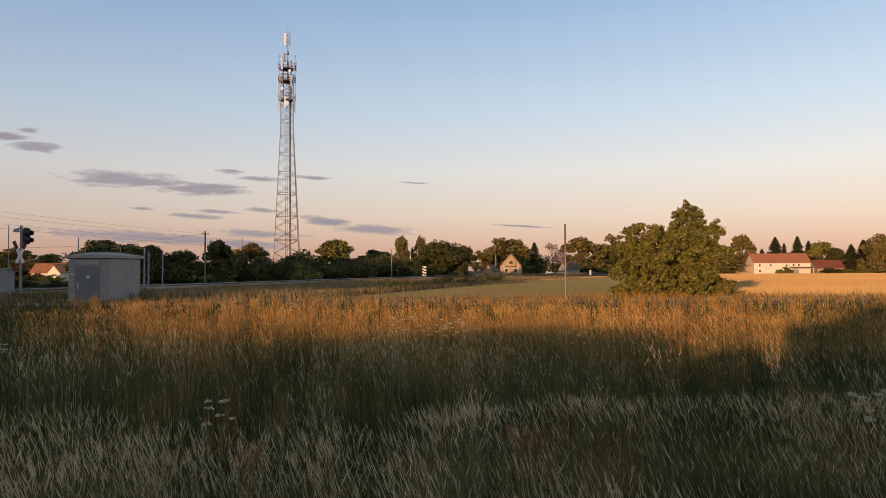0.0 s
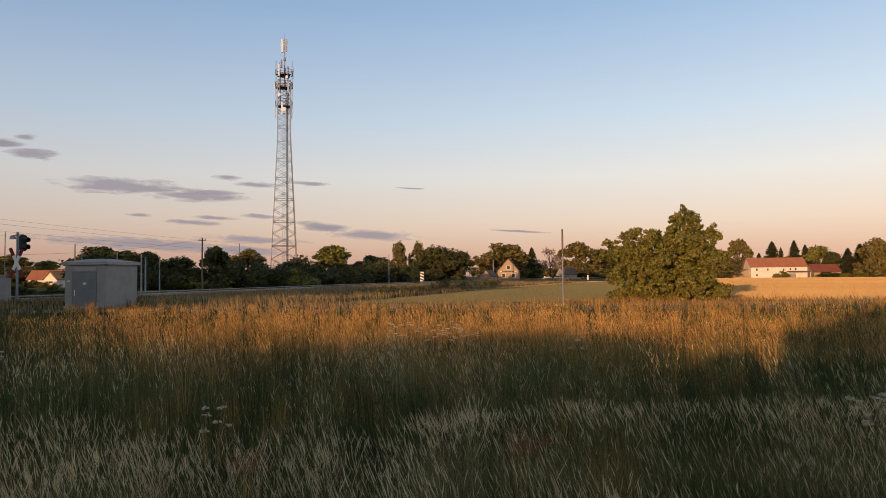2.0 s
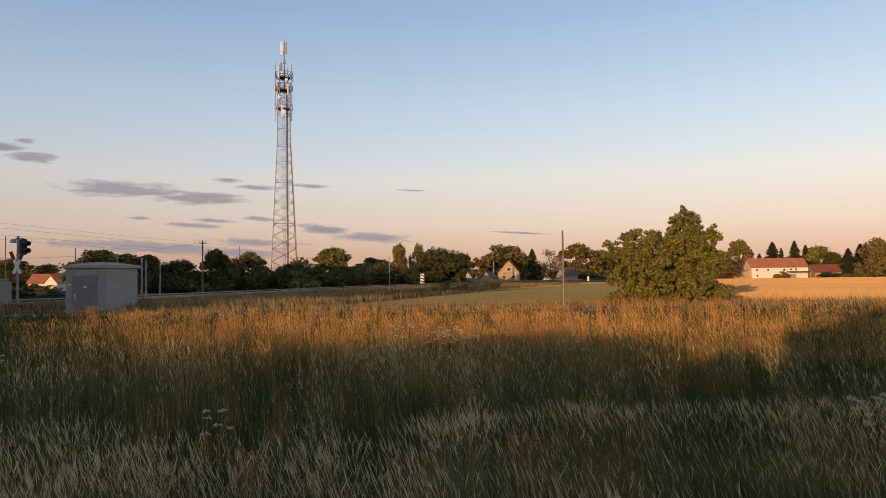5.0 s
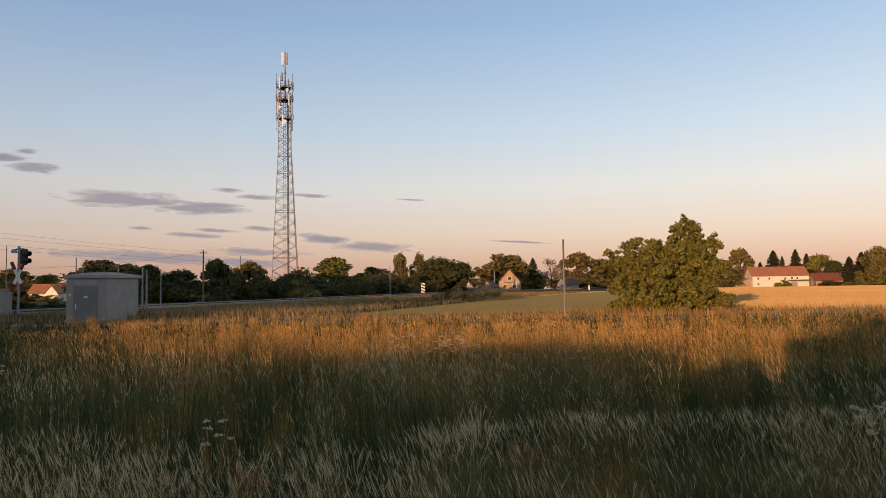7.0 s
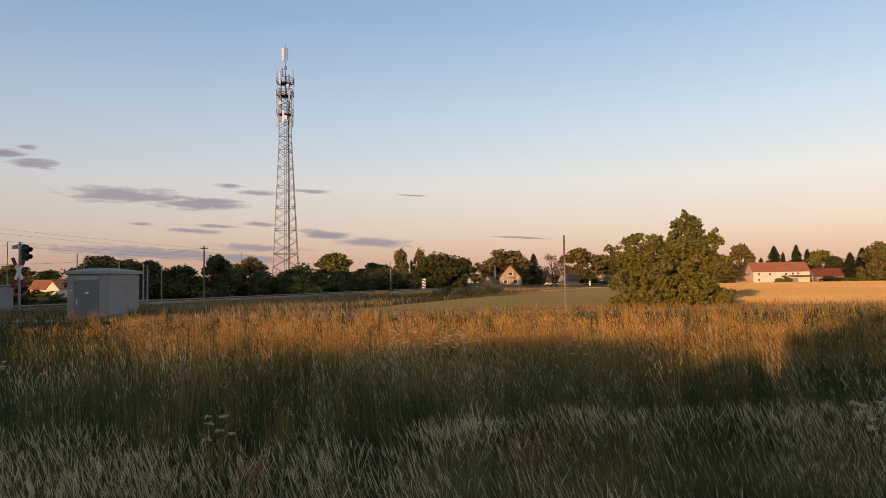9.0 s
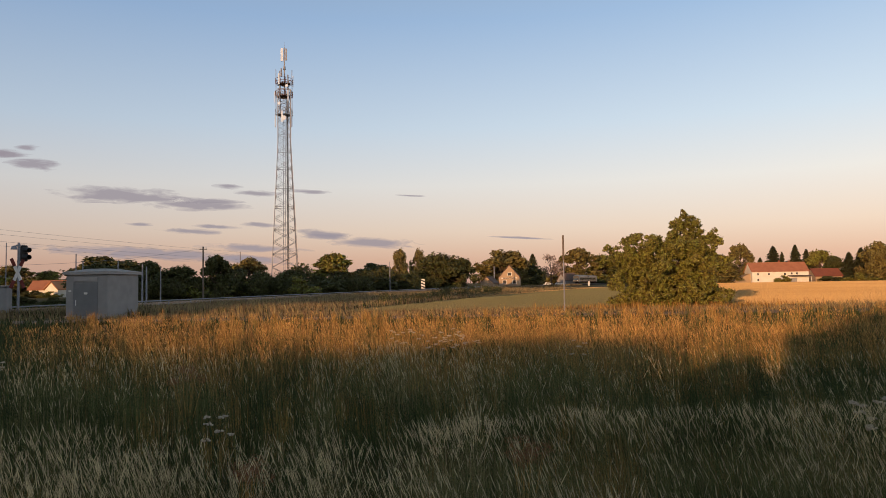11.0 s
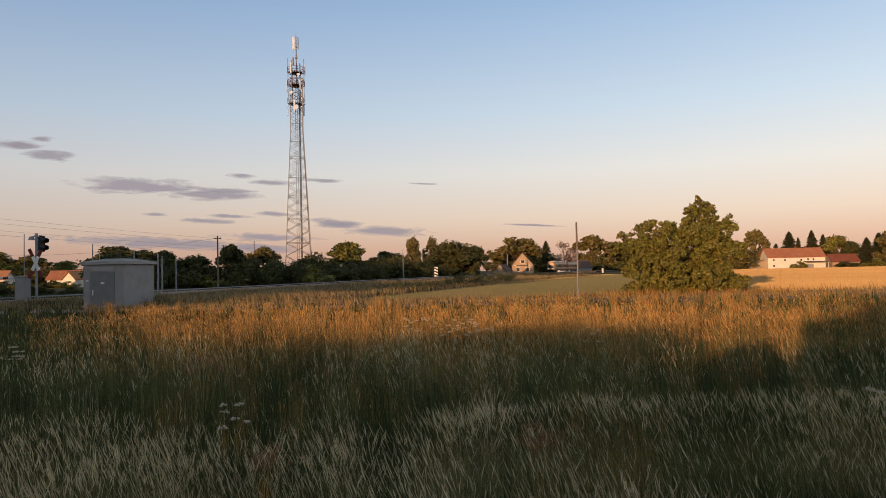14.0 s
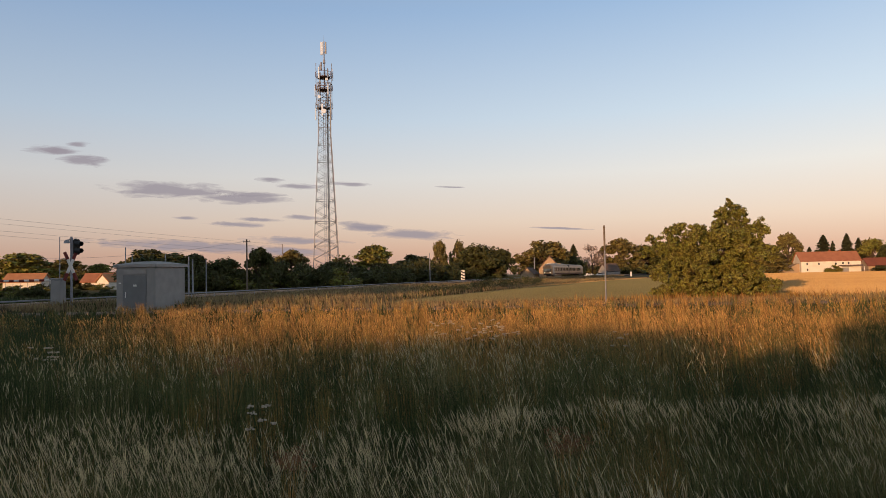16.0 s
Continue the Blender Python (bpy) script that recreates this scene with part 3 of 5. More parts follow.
g = gabled("gable_house", (23.3, 236, 0.2), 82, (11, 7.0), 3.2, 7.3, OCHRE, DARKROOF, "small house with a sunlit ochre gable and brown roof")
# the last, wide and low entry is the balcony's dark line
for y, z, w, hh in ((-1.7, 1.7, 1.4, 1.3), (1.5, 1.7, 1.4, 1.3), (-0.1, 4.3, 1.5, 1.2), (0.0, 3.0, 5.2, 0.3)):
    win = part("window", Shape().box((0.08, w, hh), (-5.51, y, z)), WHITE, g)
    part("pane", Shape().box((0.03, w * 0.8, hh * 0.84), (-5.56, y, z)), DARK, win)
gabled("shed", (14.7, 212, 0.1), 70, (6, 3.9), 1.7, 3.4, OCHRE, DARKROOF, "small grey-brown shed beside the house")
gabled("low_house", (61.0, 335, 0.1), 25, (7.4, 7), 2.2, 5.7, CONCRETE, DARKROOF, "low brown-roofed building beyond the railway")
gabled("village_house", (-105.7, 156, 0.1), 12, (8, 6), 2.1, 3.9, WHITEWASH, TILE, "village house with a wide orange tiled roof")
gabled("village_house", (-87.7, 157, 0.0), 8, (8, 5.5), 1.9, 3.7, WHITEWASH, TILE, "low village house with an orange tiled roof")
gabled("village_house", (-83.9, 153, 0.0), 75, (5, 3.4), 1.9, 3.5, WHITEWASH, TILE, "village house with its white gable in the sun")


def parked_car(at, turn, mat, label):
    c = thing("parked_car", at, label, "car", turn=turn)
    part("body", Shape().prism([(-2.1, 0.3), (2.1, 0.3), (2.15, 0.75), (1.2, 0.9), (0.5, 1.42), (-1.2, 1.45), (-1.9, 0.95), (-2.15, 0.8)], 1.7, Matrix()), mat, c)
    part("glazing", Shape().prism([(-1.55, 0.95), (0.95, 0.95), (0.42, 1.36), (-1.1, 1.38)], 1.73, Matrix()), DARK, c, "dark windows")
    for x in (-1.3, 1.3):
        for y in (-0.78, 0.78):
            part("wheel", Shape().tube((x, y - 0.1, 0.32), (x, y + 0.1, 0.32), 0.32, n=14), BLACK, c)


parked_car((50.8, 330, 0.0), 12, WHITE, "white parked car beyond the railway bank")
parked_car((56.3, 331, 0.0), -8, WHITE, "white parked car beside a low building")


def milestone(at):
    m = thing("white_post", at, "small white post on the railway bank", "post")
    part("shaft", Shape().box((0.55, 0.3, 1.5), (0, 0, 0.75), None, 0.05), WHITE, m)


milestone((47.2, 222, 0.3))


# ---------------------------------------------------------------- trees
def leaf_cloud(rng, centres, radii, count, size, tail=0.16):
    """Small leaves scattered in the outer shells of clumps; four corners each."""
    centres, radii = np.asarray(centres, float), np.asarray(radii, float)
    weight = radii ** 2
    pick = rng.choice(len(centres), count, p=weight / weight.sum())
    d = rng.normal(size=(count, 3))
    d /= np.linalg.norm(d, axis=1)[:, None]
    r = radii[pick] * (0.45 + 0.55 * rng.random(count) ** 0.55) * (1 + tail * rng.exponential(size=count)).clip(1, 1.6)
    p = centres[pick] + d * r[:, None] * np.array([1.0, 1.0, 0.85])
    n = d + rng.normal(size=(count, 3)) * 0.8 + np.array([0, 0, 0.3])
    n /= np.linalg.norm(n, axis=1)[:, None]
    t = np.cross(n, rng.normal(size=(count, 3)))
    t /= np.linalg.norm(t, axis=1)[:, None]
    b = np.cross(n, t)
    s = size * (0.6 + 0.8 * rng.random(count))[:, None]
    v = np.stack([p - t * s, p - b * s * 0.55 + n * s * 0.12, p + t * s, p + b * s * 0.55 + n * s * 0.12], 1).reshape(-1, 3)
    return v


def crown_mesh(name, v, mat):
    return raw_mesh(name, v, np.arange(len(v)), 4, mat)


def trunk_shape(rng, height, radius, crowns, low=0.0):
    s = Shape()
    pts = [Vector((0, 0, -0.2))]
    for i in range(1, 6):
        pts.append(Vector((rng.normal() * 0.05 * height * 0.3, rng.normal() * 0.05 * height * 0.3, height * i / 5)))
    for i in range(5):
        s.tube(pts[i], pts[i + 1], radius * (1 - i / 5.5), radius * (1 - (i + 1) / 5.5), 8, False)
    for c in crowns:
        a = pts[1 + int(rng.integers(0, 3))]
        c = Vector(c)
        mid = a.lerp(c, 0.5) + Vector((0, 0, -0.05 * height))
        s.tube(a, mid, radius * 0.45, radius * 0.3, 6, False)
        s.tube(mid, c, radius * 0.3, radius * 0.08, 5, False)
    return s


def bough_tufts(rng, bough_centres, bough_radii, per, share=(0.28, 0.5)):
    """Small leafy tufts over the outside of each bough, which leave dark gaps between the boughs."""
    centres, radii = [], []
    for c, r in zip(bough_centres, bough_radii):
        for k in range(per):
            d = Vector((rng.normal(), rng.normal(), rng.normal() * 0.85 + 0.3)).normalized()
            q = r * rng.uniform(0.55, 1.0)
            centres.append((c[0] + d.x * q, c[1] + d.y * q, c[2] + d.z * q * 0.85))
            radii.append(r * rng.uniform(*share))
    return centres, radii


def broadleaf(seed, slim=1.0, clumps=26, count=3600, size=0.034, low=0.02):
    """A tree one metre high and about one metre wide: scaled when it is placed."""
    rng = np.random.default_rng(seed)
    centres, radii = [], []
    for i in range(int(clumps * 0.75)):
        z = low + 0.08 + (0.80 - low) * rng.random() ** 0.8
        spread = 0.40 * math.sin(math.pi * min(1, max(0.12, (z - low + 0.16) / (1.06 - low)))) ** 0.6 * slim
        w = rng.random() * 2 * math.pi
        k = spread * (0.35 + 0.65 * rng.random() ** 0.5)
        centres.append((math.cos(w) * k, math.sin(w) * k, z))
        radii.append(0.07 + 0.08 * rng.random())
    top = max(c[2] + r for c, r in zip(centres, radii))
    centres = [(x, y, z / top) for x, y, z in centres]
    tufts, sizes = bough_tufts(rng, centres, radii, 9, (0.32, 0.6))
    return trunk_shape(rng, 0.8, 0.03, centres[::2]), leaf_cloud(rng, tufts, sizes, count, size, 0.3)


def dome(seed, count=5000, size=0.035):
    """A bush one metre high and one wide, leafed to the ground."""
    rng = np.random.default_rng(seed)
    boughs, sizes = [], []
    for i in range(26):
        w, k = rng.random() * 2 * math.pi, rng.random() ** 0.5
        z = 0.10 + 0.68 * rng.random() * math.sqrt(max(0.05, 1 - (k * 0.95) ** 2))
        boughs.append((math.cos(w) * k * 0.4, math.sin(w) * k * 0.4, z))
        sizes.append(rng.uniform(0.10, 0.17))
    tufts, radii = bough_tufts(rng, boughs, sizes, 8, (0.3, 0.55))
    v = leaf_cloud(rng, tufts, radii, count, size, 0.3)
    v[:, 2] = np.maximum(v[:, 2], -0.02)
    return trunk_shape(rng, 0.5, 0.03, boughs[::3]), v


def conifer(seed, count=3600):
    rng = np.random.default_rng(seed)
    s = Shape().tube((0, 0, -0.02), (0, 0, 0.98), 0.028, 0.004, 7)
    z = 0.06 + 0.94 * rng.random(count) ** 1.3
    tiers = np.round(z * 24) / 24 + rng.normal(size=count) * 0.02
    w = rng.random(count) * 2 * math.pi
    lobes = 0.72 + 0.28 * np.sin(w * 5 + np.round(z * 24) * 1.7)
    rmax = 0.46 * (1.03 - tiers) ** 0.85 * lobes
    r = rmax * rng.random(count) ** 0.5
    p = np.stack([np.cos(w) * r, np.sin(w) * r, tiers - r * 0.25], 1)
    out = np.stack([np.cos(w), np.sin(w), np.full(count, -0.35)], 1)
    side = np.stack([-np.sin(w), np.cos(w), rng.normal(size=count) * 0.4], 1)
    k = (0.022 + 0.02 * rng.random(count))[:, None]
    v = np.stack([p - out * k * 1.4, p + side * k * 0.6, p + out * k * 1.6, p - side * k * 0.6], 1).reshape(-1, 3)
    for i in range(24):
        zz, a = 0.1 + 0.035 * i, i * 2.4
        rr = 0.4 * (1.03 - zz) ** 0.85
        s.tube((0, 0, zz), (math.cos(a) * rr, math.sin(a) * rr, zz - rr * 0.25), 0.006, 0.002, 4, False)
    return s, v


def make_kind(name, category, label, made, leaf_mat):
    shape, v = made
    t = thing(name, (0, -400, 0), label, category)
    part("trunk", shape, BARK, t)
    part("crown", crown_mesh("crown", v, leaf_mat), leaf_mat, t)
    return t


KINDS = {
    "b": [make_kind("tree", "tree", "broad leafy tree with an uneven olive-green crown", broadleaf(s, count=8000, size=0.031, clumps=64, low=-0.06), m)
          for s, m in ((11, LEAF_WARM), (12, LEAF), (13, LEAF_DARK), (14, LEAF_WARM))],
    "d": [make_kind("tree", "tree", "dense dark green tree leafed down to the ground", broadleaf(s, clumps=64, count=8000, size=0.031, low=-0.05), LEAF_DARK) for s in (21, 22)],
    "s": [make_kind("bush", "bush", "low dark green bush beside the railway", dome(s), m)
          for s, m in ((31, LEAF_DARK), (32, LEAF))],
    "p": [make_kind("tree", "tree", "slender tall tree with a narrow crown", broadleaf(s, slim=0.85, clumps=50, count=6000, size=0.03, low=-0.05), LEAF_WARM) for s in (41, 42)],
    "c": [make_kind("conifer", "conifer", "dark pointed spruce behind the houses", conifer(s), NEEDLES) for s in (51, 52)],
    "w": [make_kind("tree", "tree", "thin pale brownish tree with sparse twigs", broadleaf(61, clumps=30, count=1800, size=0.022, low=0.2), TWIGS)],
}
SPOTS = [  # x, y, height, crown width, kind
    (-124.0, 200.0, 8.9, 15.3, 'b'),
    (-119.0, 210.0, 7.5, 9.3, 'b'),
    (-79.9, 165.0, 9.4, 16.2, 'b'),
    (-103.0, 200.0, 8.5, 8.3, 'b'),
    (-49.8, 118.0, 6.3, 6.7, 'd'),
    (-42.4, 112.0, 5.3, 6.4, 'd'),
    (-33.6, 104.0, 6.5, 5.1, 'd'),
    (-35.4, 128.0, 7.1, 7.3, 'b'),
    (-28.3, 118.0, 4.6, 4.8, 's'),
    (-24.0, 118.0, 4.8, 5.8, 's'),
    (-23.4, 150.0, 8.7, 9.8, 'b'),
    (-18.0, 150.0, 4.3, 4.9, 's'),
    (-15.7, 165.0, 6.9, 8.1, 'b'),
    (-11.4, 190.0, 11.4, 5.3, 'p'),
    (-6.7, 195.0, 11.6, 5.1, 'p'),
    (-0.6, 170.0, 9.3, 11.1, 'd'),
    (5.0, 170.0, 7.9, 6.9, 'd'),
    (22.2, 250.0, 13.9, 18.4, 'b'),
    (50.2, 379.8, 16.7, 8.7, 'c'),
    (63.7, 403.0, 18.1, 14.4, 'w'),
    (81.5, 410.8, 21.4, 23.4, 'b'),
    (96.7, 418.5, 17.8, 17.1, 'b'),
    (113.5, 426.2, 18.1, 31.3, 'b'),
    (111.6, 290.0, 12.6, 21.3, 'b'),
    (130.0, 301.0, 17.0, 12.0, 'b'),
    (141.0, 306.0, 10.5, 5.7, 'c'),
    (153.6, 320.0, 16.1, 9.4, 'c'),
    (156.7, 318.0, 13.3, 4.7, 'c'),
    (164.9, 322.0, 16.6, 7.9, 'c'),
    (169.0, 320.0, 14.4, 6.8, 'c'),
    (174.0, 318.0, 14.5, 13.0, 'b'),
    (176.4, 310.0, 11.3, 10.1, 'b'),
    (176.9, 300.0, 12.2, 7.3, 'c'),
    (182.3, 300.0, 13.9, 8.8, 'c'),
    (182.5, 290.0, 16.8, 14.2, 'b'),
    (192.5, 290.0, 15.5, 18.9, 'b'),
    (171.3, 285.0, 4.9, 9.3, 's'),
    (-112.8, 165.0, 9.3, 14.8, 'b'),
    (-58.0, 118.0, 6.4, 9.0, 'd'), (-46.0, 116.0, 5.0, 8.0, 's'), (-38.0, 112.0, 4.6, 7.0, 's'), (-20.5, 125.0, 3.6, 7.0, 's'),
    (-32.5, 124.0, 4.4, 8.0, 's'), (-28.5, 132.0, 4.8, 6.0, 'd'), (-14.0, 150.0, 4.6, 9.0, 's'), (-9.0, 170.0, 6.0, 11.0, 's'),
    (-3.0, 185.0, 6.0, 11.0, 'd'), (-17.5, 160.0, 5.5, 9.0, 'd'),
    (31.0, 262.0, 9.0, 14.0, 'b'), (76.7, 368.9, 6.0, 14.0, 's'), (89.9, 379.8, 7.6, 15.5, 's'), (108.5, 406.1, 8.3, 21.7, 's'),
    (130.2, 426.2, 13.0, 27.9, 'b'), (151.9, 441.8, 13.0, 27.9, 'b'), (112.0, 290.0, 7.5, 14.0, 'd'),
    (139.0, 282.0, 4.2, 5.6, 's'), (176.0, 290.0, 4.4, 12.0, 's'), (186.0, 285.0, 4.6, 12.0, 's'), (166.0, 296.0, 3.4, 10.0, 's'),
    (148.0, 330.0, 9.0, 22.0, 'b'), (166.0, 335.0, 10.0, 22.0, 'b'), (188.0, 305.0, 8.0, 20.0, 'd'), (204.0, 300.0, 13.0, 22.0, 'b'),
    (-62.0, 128.0, 5.8, 10.0, 'd'), (-122.0, 170.0, 8.0, 18.0, 'b'),
    (-84.0, 149.0, 2.0, 4.5, 's'), (-88.5, 150.0, 2.3, 4.5, 's'), (-93.0, 149.0, 2.0, 5.0, 's'), (-98.0, 150.0, 2.3, 5.0, 's'), (-103.0, 149.0, 2.0, 5.0, 's'), (-56.0, 84.0, 1.9, 3.0, 's'), (-58.6, 85.0, 1.6, 2.6, 's'), (-48.0, 78.0, 1.5, 4.0, 's'), (-64.0, 92.0, 2.0, 6.0, 's'), (-41.0, 74.0, 1.3, 3.0, 's'),
]
used = {k: 0 for k in KINDS}
for x, y, h, w, k in SPOTS:
    source = KINDS[k][used[k] % len(KINDS[k])]
    used[k] += 1
    wide = w * (1.2 if k != 'c' else 1.9)
    copy_thing(source, pose(x, y, -0.12 * h if k == 's' else 0, 0, 0, 77 * used[k] % 360) @ Matrix.Diagonal((wide, wide, h, 1)))
for sources in KINDS.values():
    for source in sources:
        for o in (*source.children_recursive, source):
            bpy.data.objects.remove(o)


def field_tree():
    """The leafy tree that stands alone at the meadow edge."""
    rng = np.random.default_rng(5)
    t = thing("field_tree", (13.72, 42.5, 0), "broad bushy green tree alone at the field edge", "tree")
    boughs, sizes = [], []
    for i in range(140):
        x = -2.95 + 5.9 * ((i * 0.618) % 1.0)
        top = 4.6 + 0.12 * math.sin(x * 2.9 + 5.0) - (0.9 * (-2.3 - x) if x < -2.3 else 0.0) - (0.9 * (x - 2.7) if x > 2.7 else 0.0)
        z = 0.35 + (top - 0.75) * ((i * 0.755) % 1.0) ** 0.75
        depth = 2.3 * math.sqrt(max(0.10, 1 - ((x - 0.35) / 4.0) ** 2)) * math.sqrt(max(0.25, 1 - ((z - 1.9) / 3.4) ** 2))
        boughs.append((x + rng.normal() * 0.12, depth * (rng.uniform(-1.2, -0.3) if i % 3 else rng.uniform(0.0, 1.0)), z + rng.normal() * 0.12))
        sizes.append(rng.uniform(0.34, 0.60))
    for i in range(34):
        boughs.append((-2.7 + 5.5 * ((i * 0.618) % 1.0), rng.uniform(-1.7, 1.2), rng.uniform(0.25, 1.1)))
        sizes.append(rng.uniform(0.3, 0.5))
    for i in range(30):
        z = 3.4 + 2.05 * i / 29
        k = 0.78 * math.sqrt(max(0.2, 1 - ((z - 4.2) / 1.7) ** 2))
        w = i * 2.4
        boughs.append((1.25 + math.cos(w) * k, math.sin(w) * k - 0.2, z))
        sizes.append(rng.uniform(0.30, 0.42))
    boughs += [(1.3, 0, 5.72), (1.2, 0, 5.98), (-1.6, 0, 4.45), (-2.5, -0.2, 4.0), (-3.5, 0, 3.75), (-3.7, 0, 3.6), (3.3, -0.2, 2.9)]
    sizes += [0.25, 0.10, 0.32, 0.35, 0.25, 0.2, 0.35]
    centres, radii = bough_tufts(rng, boughs, sizes, 12, (0.17, 0.34))
    trunk = Shape()
    for i in range(9):
        a = Vector((rng.uniform(-0.7, 0.9), rng.uniform(-0.4, 0.4), -0.1))
        b = Vector((rng.uniform(-2.4, 2.6), rng.uniform(-1.2, 1.2), rng.uniform(1.8, 3.0)))
        trunk.tube(a, a.lerp(b, 0.5), 0.09, 0.06, 7, False).tube(a.lerp(b, 0.5), b, 0.06, 0.035, 6, False)
        for k in range(3):
            c = Vector(centres[int(rng.integers(0, 150))])
            trunk.tube(b, b.lerp(c, 0.8), 0.025, 0.008, 5, False)
    trunk.tube((0.6, 0, 0), (0.95, 0, 3.0), 0.2, 0.12, 8, False).tube((0.95, 0, 3.0), (1.1, 0, 6.1), 0.11, 0.01, 6, False)
    part("trunk", trunk, BARK, t, "several grey-brown stems")
    v = leaf_cloud(rng, centres, radii, 105000, 0.066, 0.3)
    part("crown", crown_mesh("crown", v, LEAF), LEAF, t)


field_tree()


# unseen hedge and trees, added behind the viewer for long shadows over near grass
def behind(u, back):
    return ASIDE * u - AHEAD * back


def shade_hedge(u0, u1, high, seed):
    rng = np.random.default_rng(seed)
    h = thing("hedge", (0, 0, 0), "unseen trimmed hedge added behind the viewer to shade the meadow", "hedge", "boundary hedge")
    n = int(1500 * (u1 - u0))
    u, t = rng.uniform(u0, u1, n), rng.uniform(-0.6, 0.6, n)
    top = high + 0.10 * np.sin(u * 2.1 + seed) + 0.07 * np.sin(u * 5.3) + 0.06 * rng.normal(size=n)
    z = rng.random(n) ** 0.8 * top
    p = np.stack([ASIDE.x * u - AHEAD.x * (15 + t), ASIDE.y * u - AHEAD.y * (15 + t), z], 1)
    a = rng.normal(size=(n, 3))
    a /= np.linalg.norm(a, axis=1)[:, None]
    b = np.cross(a, rng.normal(size=(n, 3)))
    b /= np.linalg.norm(b, axis=1)[:, None]
    s = 0.135
    v = np.stack([p - a * s, p - b * s * 0.6, p + a * s, p + b * s * 0.6], 1).reshape(-1, 3)
    part("leaves", crown_mesh("leaves", v, LEAF_DARK), LEAF_DARK, h)
    stems = Shape()
    for k in range(int((u1 - u0) / 0.5) + 1):
        q = behind(u0 + k * 0.5, 15)
        stems.tube((q.x, q.y, -0.1), (q.x, q.y, high * 0.8), 0.04, 0.01, 5, False)
    part("stems", stems, BARK, h)


# each added stretch's height sets how far its shade reaches over the grass
for i, (u0, u1, high) in enumerate(((-64.0, -32.0, 4.6), (-32.0, -26.0, 3.5), (-26.0, -18.0, 3.25), (-18.0, -14.0, 2.95), (-14.0, -9.2, 2.72),
                                    (-9.2, -6.8, 2.60), (-6.8, -5.6, 2.74), (-5.6, -1.45, 2.98), (-1.45, -0.15, 2.66), (-0.15, 0.7, 3.3),
                                    (0.7, 1.5, 3.6), (1.5, 3.7, 4.3), (3.7, 17.0, 4.1))):
    shade_hedge(u0, u1, high, i + 1)


# unseen trees added to keep the sun off the hut, crossing and right-hand grass
def shade_row():
    base = []
    for seed in (71, 72):
        shape, v = broadleaf(seed, clumps=44, count=4500, size=0.08, low=-0.08)
        t = thing("tree", (0, -80, 0), "unseen leafy tree added behind the viewer to block the sun", "tree", "tree row")
        part("trunk", shape, BARK, t)
        part("crown", crown_mesh("crown", v, LEAF_DARK), LEAF_DARK, t)
        base.append(t)
    spots = []          # along the row, height, width
    u = -118.0
    while u < 60:
        if -35 < u < 2.6:
            u = 2.6
        h, w = (15.5, 10.0) if u < -63 else (9.2, 7.0) if u < -14 else (5.0, 4.2)
        spots.append((u + w * 0.35, h, w))
        u += w * 0.45
    for i, (u, h, w) in enumerate(spots):
        p = behind(u, 17 + 1.5 * (i % 3))
        copy_thing(base[i % 2], pose(p.x, p.y, 0, 0, 0, 50 * i) @ Matrix.Diagonal((w, w, h * (1 + 0.06 * math.sin(i * 2.0)), 1)))
    for t in base:
        for o in (*t.children_recursive, t):
            bpy.data.objects.remove(o)


shade_row()


# ---------------------------------------------------------------- belt of far woods and scrub
def scrub_belt(seed, xs, line, high, wide, count, size, mat, label):
    """A long thicket: clumps of leaves along a line, with an uneven top."""
    rng = np.random.default_rng(seed)
    n = int((xs[1] - xs[0]) * wide)
    x = rng.uniform(xs[0], xs[1], n)
    centres = [(a, line(a) + rng.normal() * 3.0, high * (0.15 + 0.7 * rng.random() * (0.7 + 0.3 * math.sin(a * 0.35) + 0.2 * math.sin(a * 0.9 + 1)))) for a in x]
    radii = rng.uniform(0.18, 0.34, n) * high
    v = leaf_cloud(rng, centres, radii, count, size)
    v[:, 2] = np.maximum(v[:, 2], -0.1)
    tagged(new("far_woods", crown_mesh("far_woods", v, mat)), label, "woods", kind="stuff")


scrub_belt(301, (-51, -14), lambda x: 116 + (x + 40) * 0.9, 4.6, 3.0, 26000, 0.22, LEAF_DARK, "dark thicket along the railway")
scrub_belt(302, (-30, 6), lambda x: 160 + (x + 10) * 1.2, 6.0, 3.0, 26000, 0.26, LEAF_DARK, "dark wood edge along the railway")
scrub_belt(303, (18, 170), lambda x: (268 if x < 40 else 425) + (x - 40) * 0.35, 9.0, 1.6, 26000, 0.5, LEAF_WARM, "woods behind the village houses")
scrub_belt(304, (105, 230), lambda x: 330 - (x - 120) * 0.1, 7.5, 1.6, 24000, 0.4, LEAF_WARM, "woods behind the farm")
scrub_belt(305, (-150, -55), lambda x: 205 + (x + 100) * 0.2, 6.4, 2.0, 22000, 0.28, LEAF_WARM, "woods beyond the level crossing")
scrub_belt(306, (-5, 9), lambda x: 63 + (x + 4) * 3.2, 1.5, 9.0, 9000, 0.07, LEAF_DARK, "low dark weeds along the meadow edge")


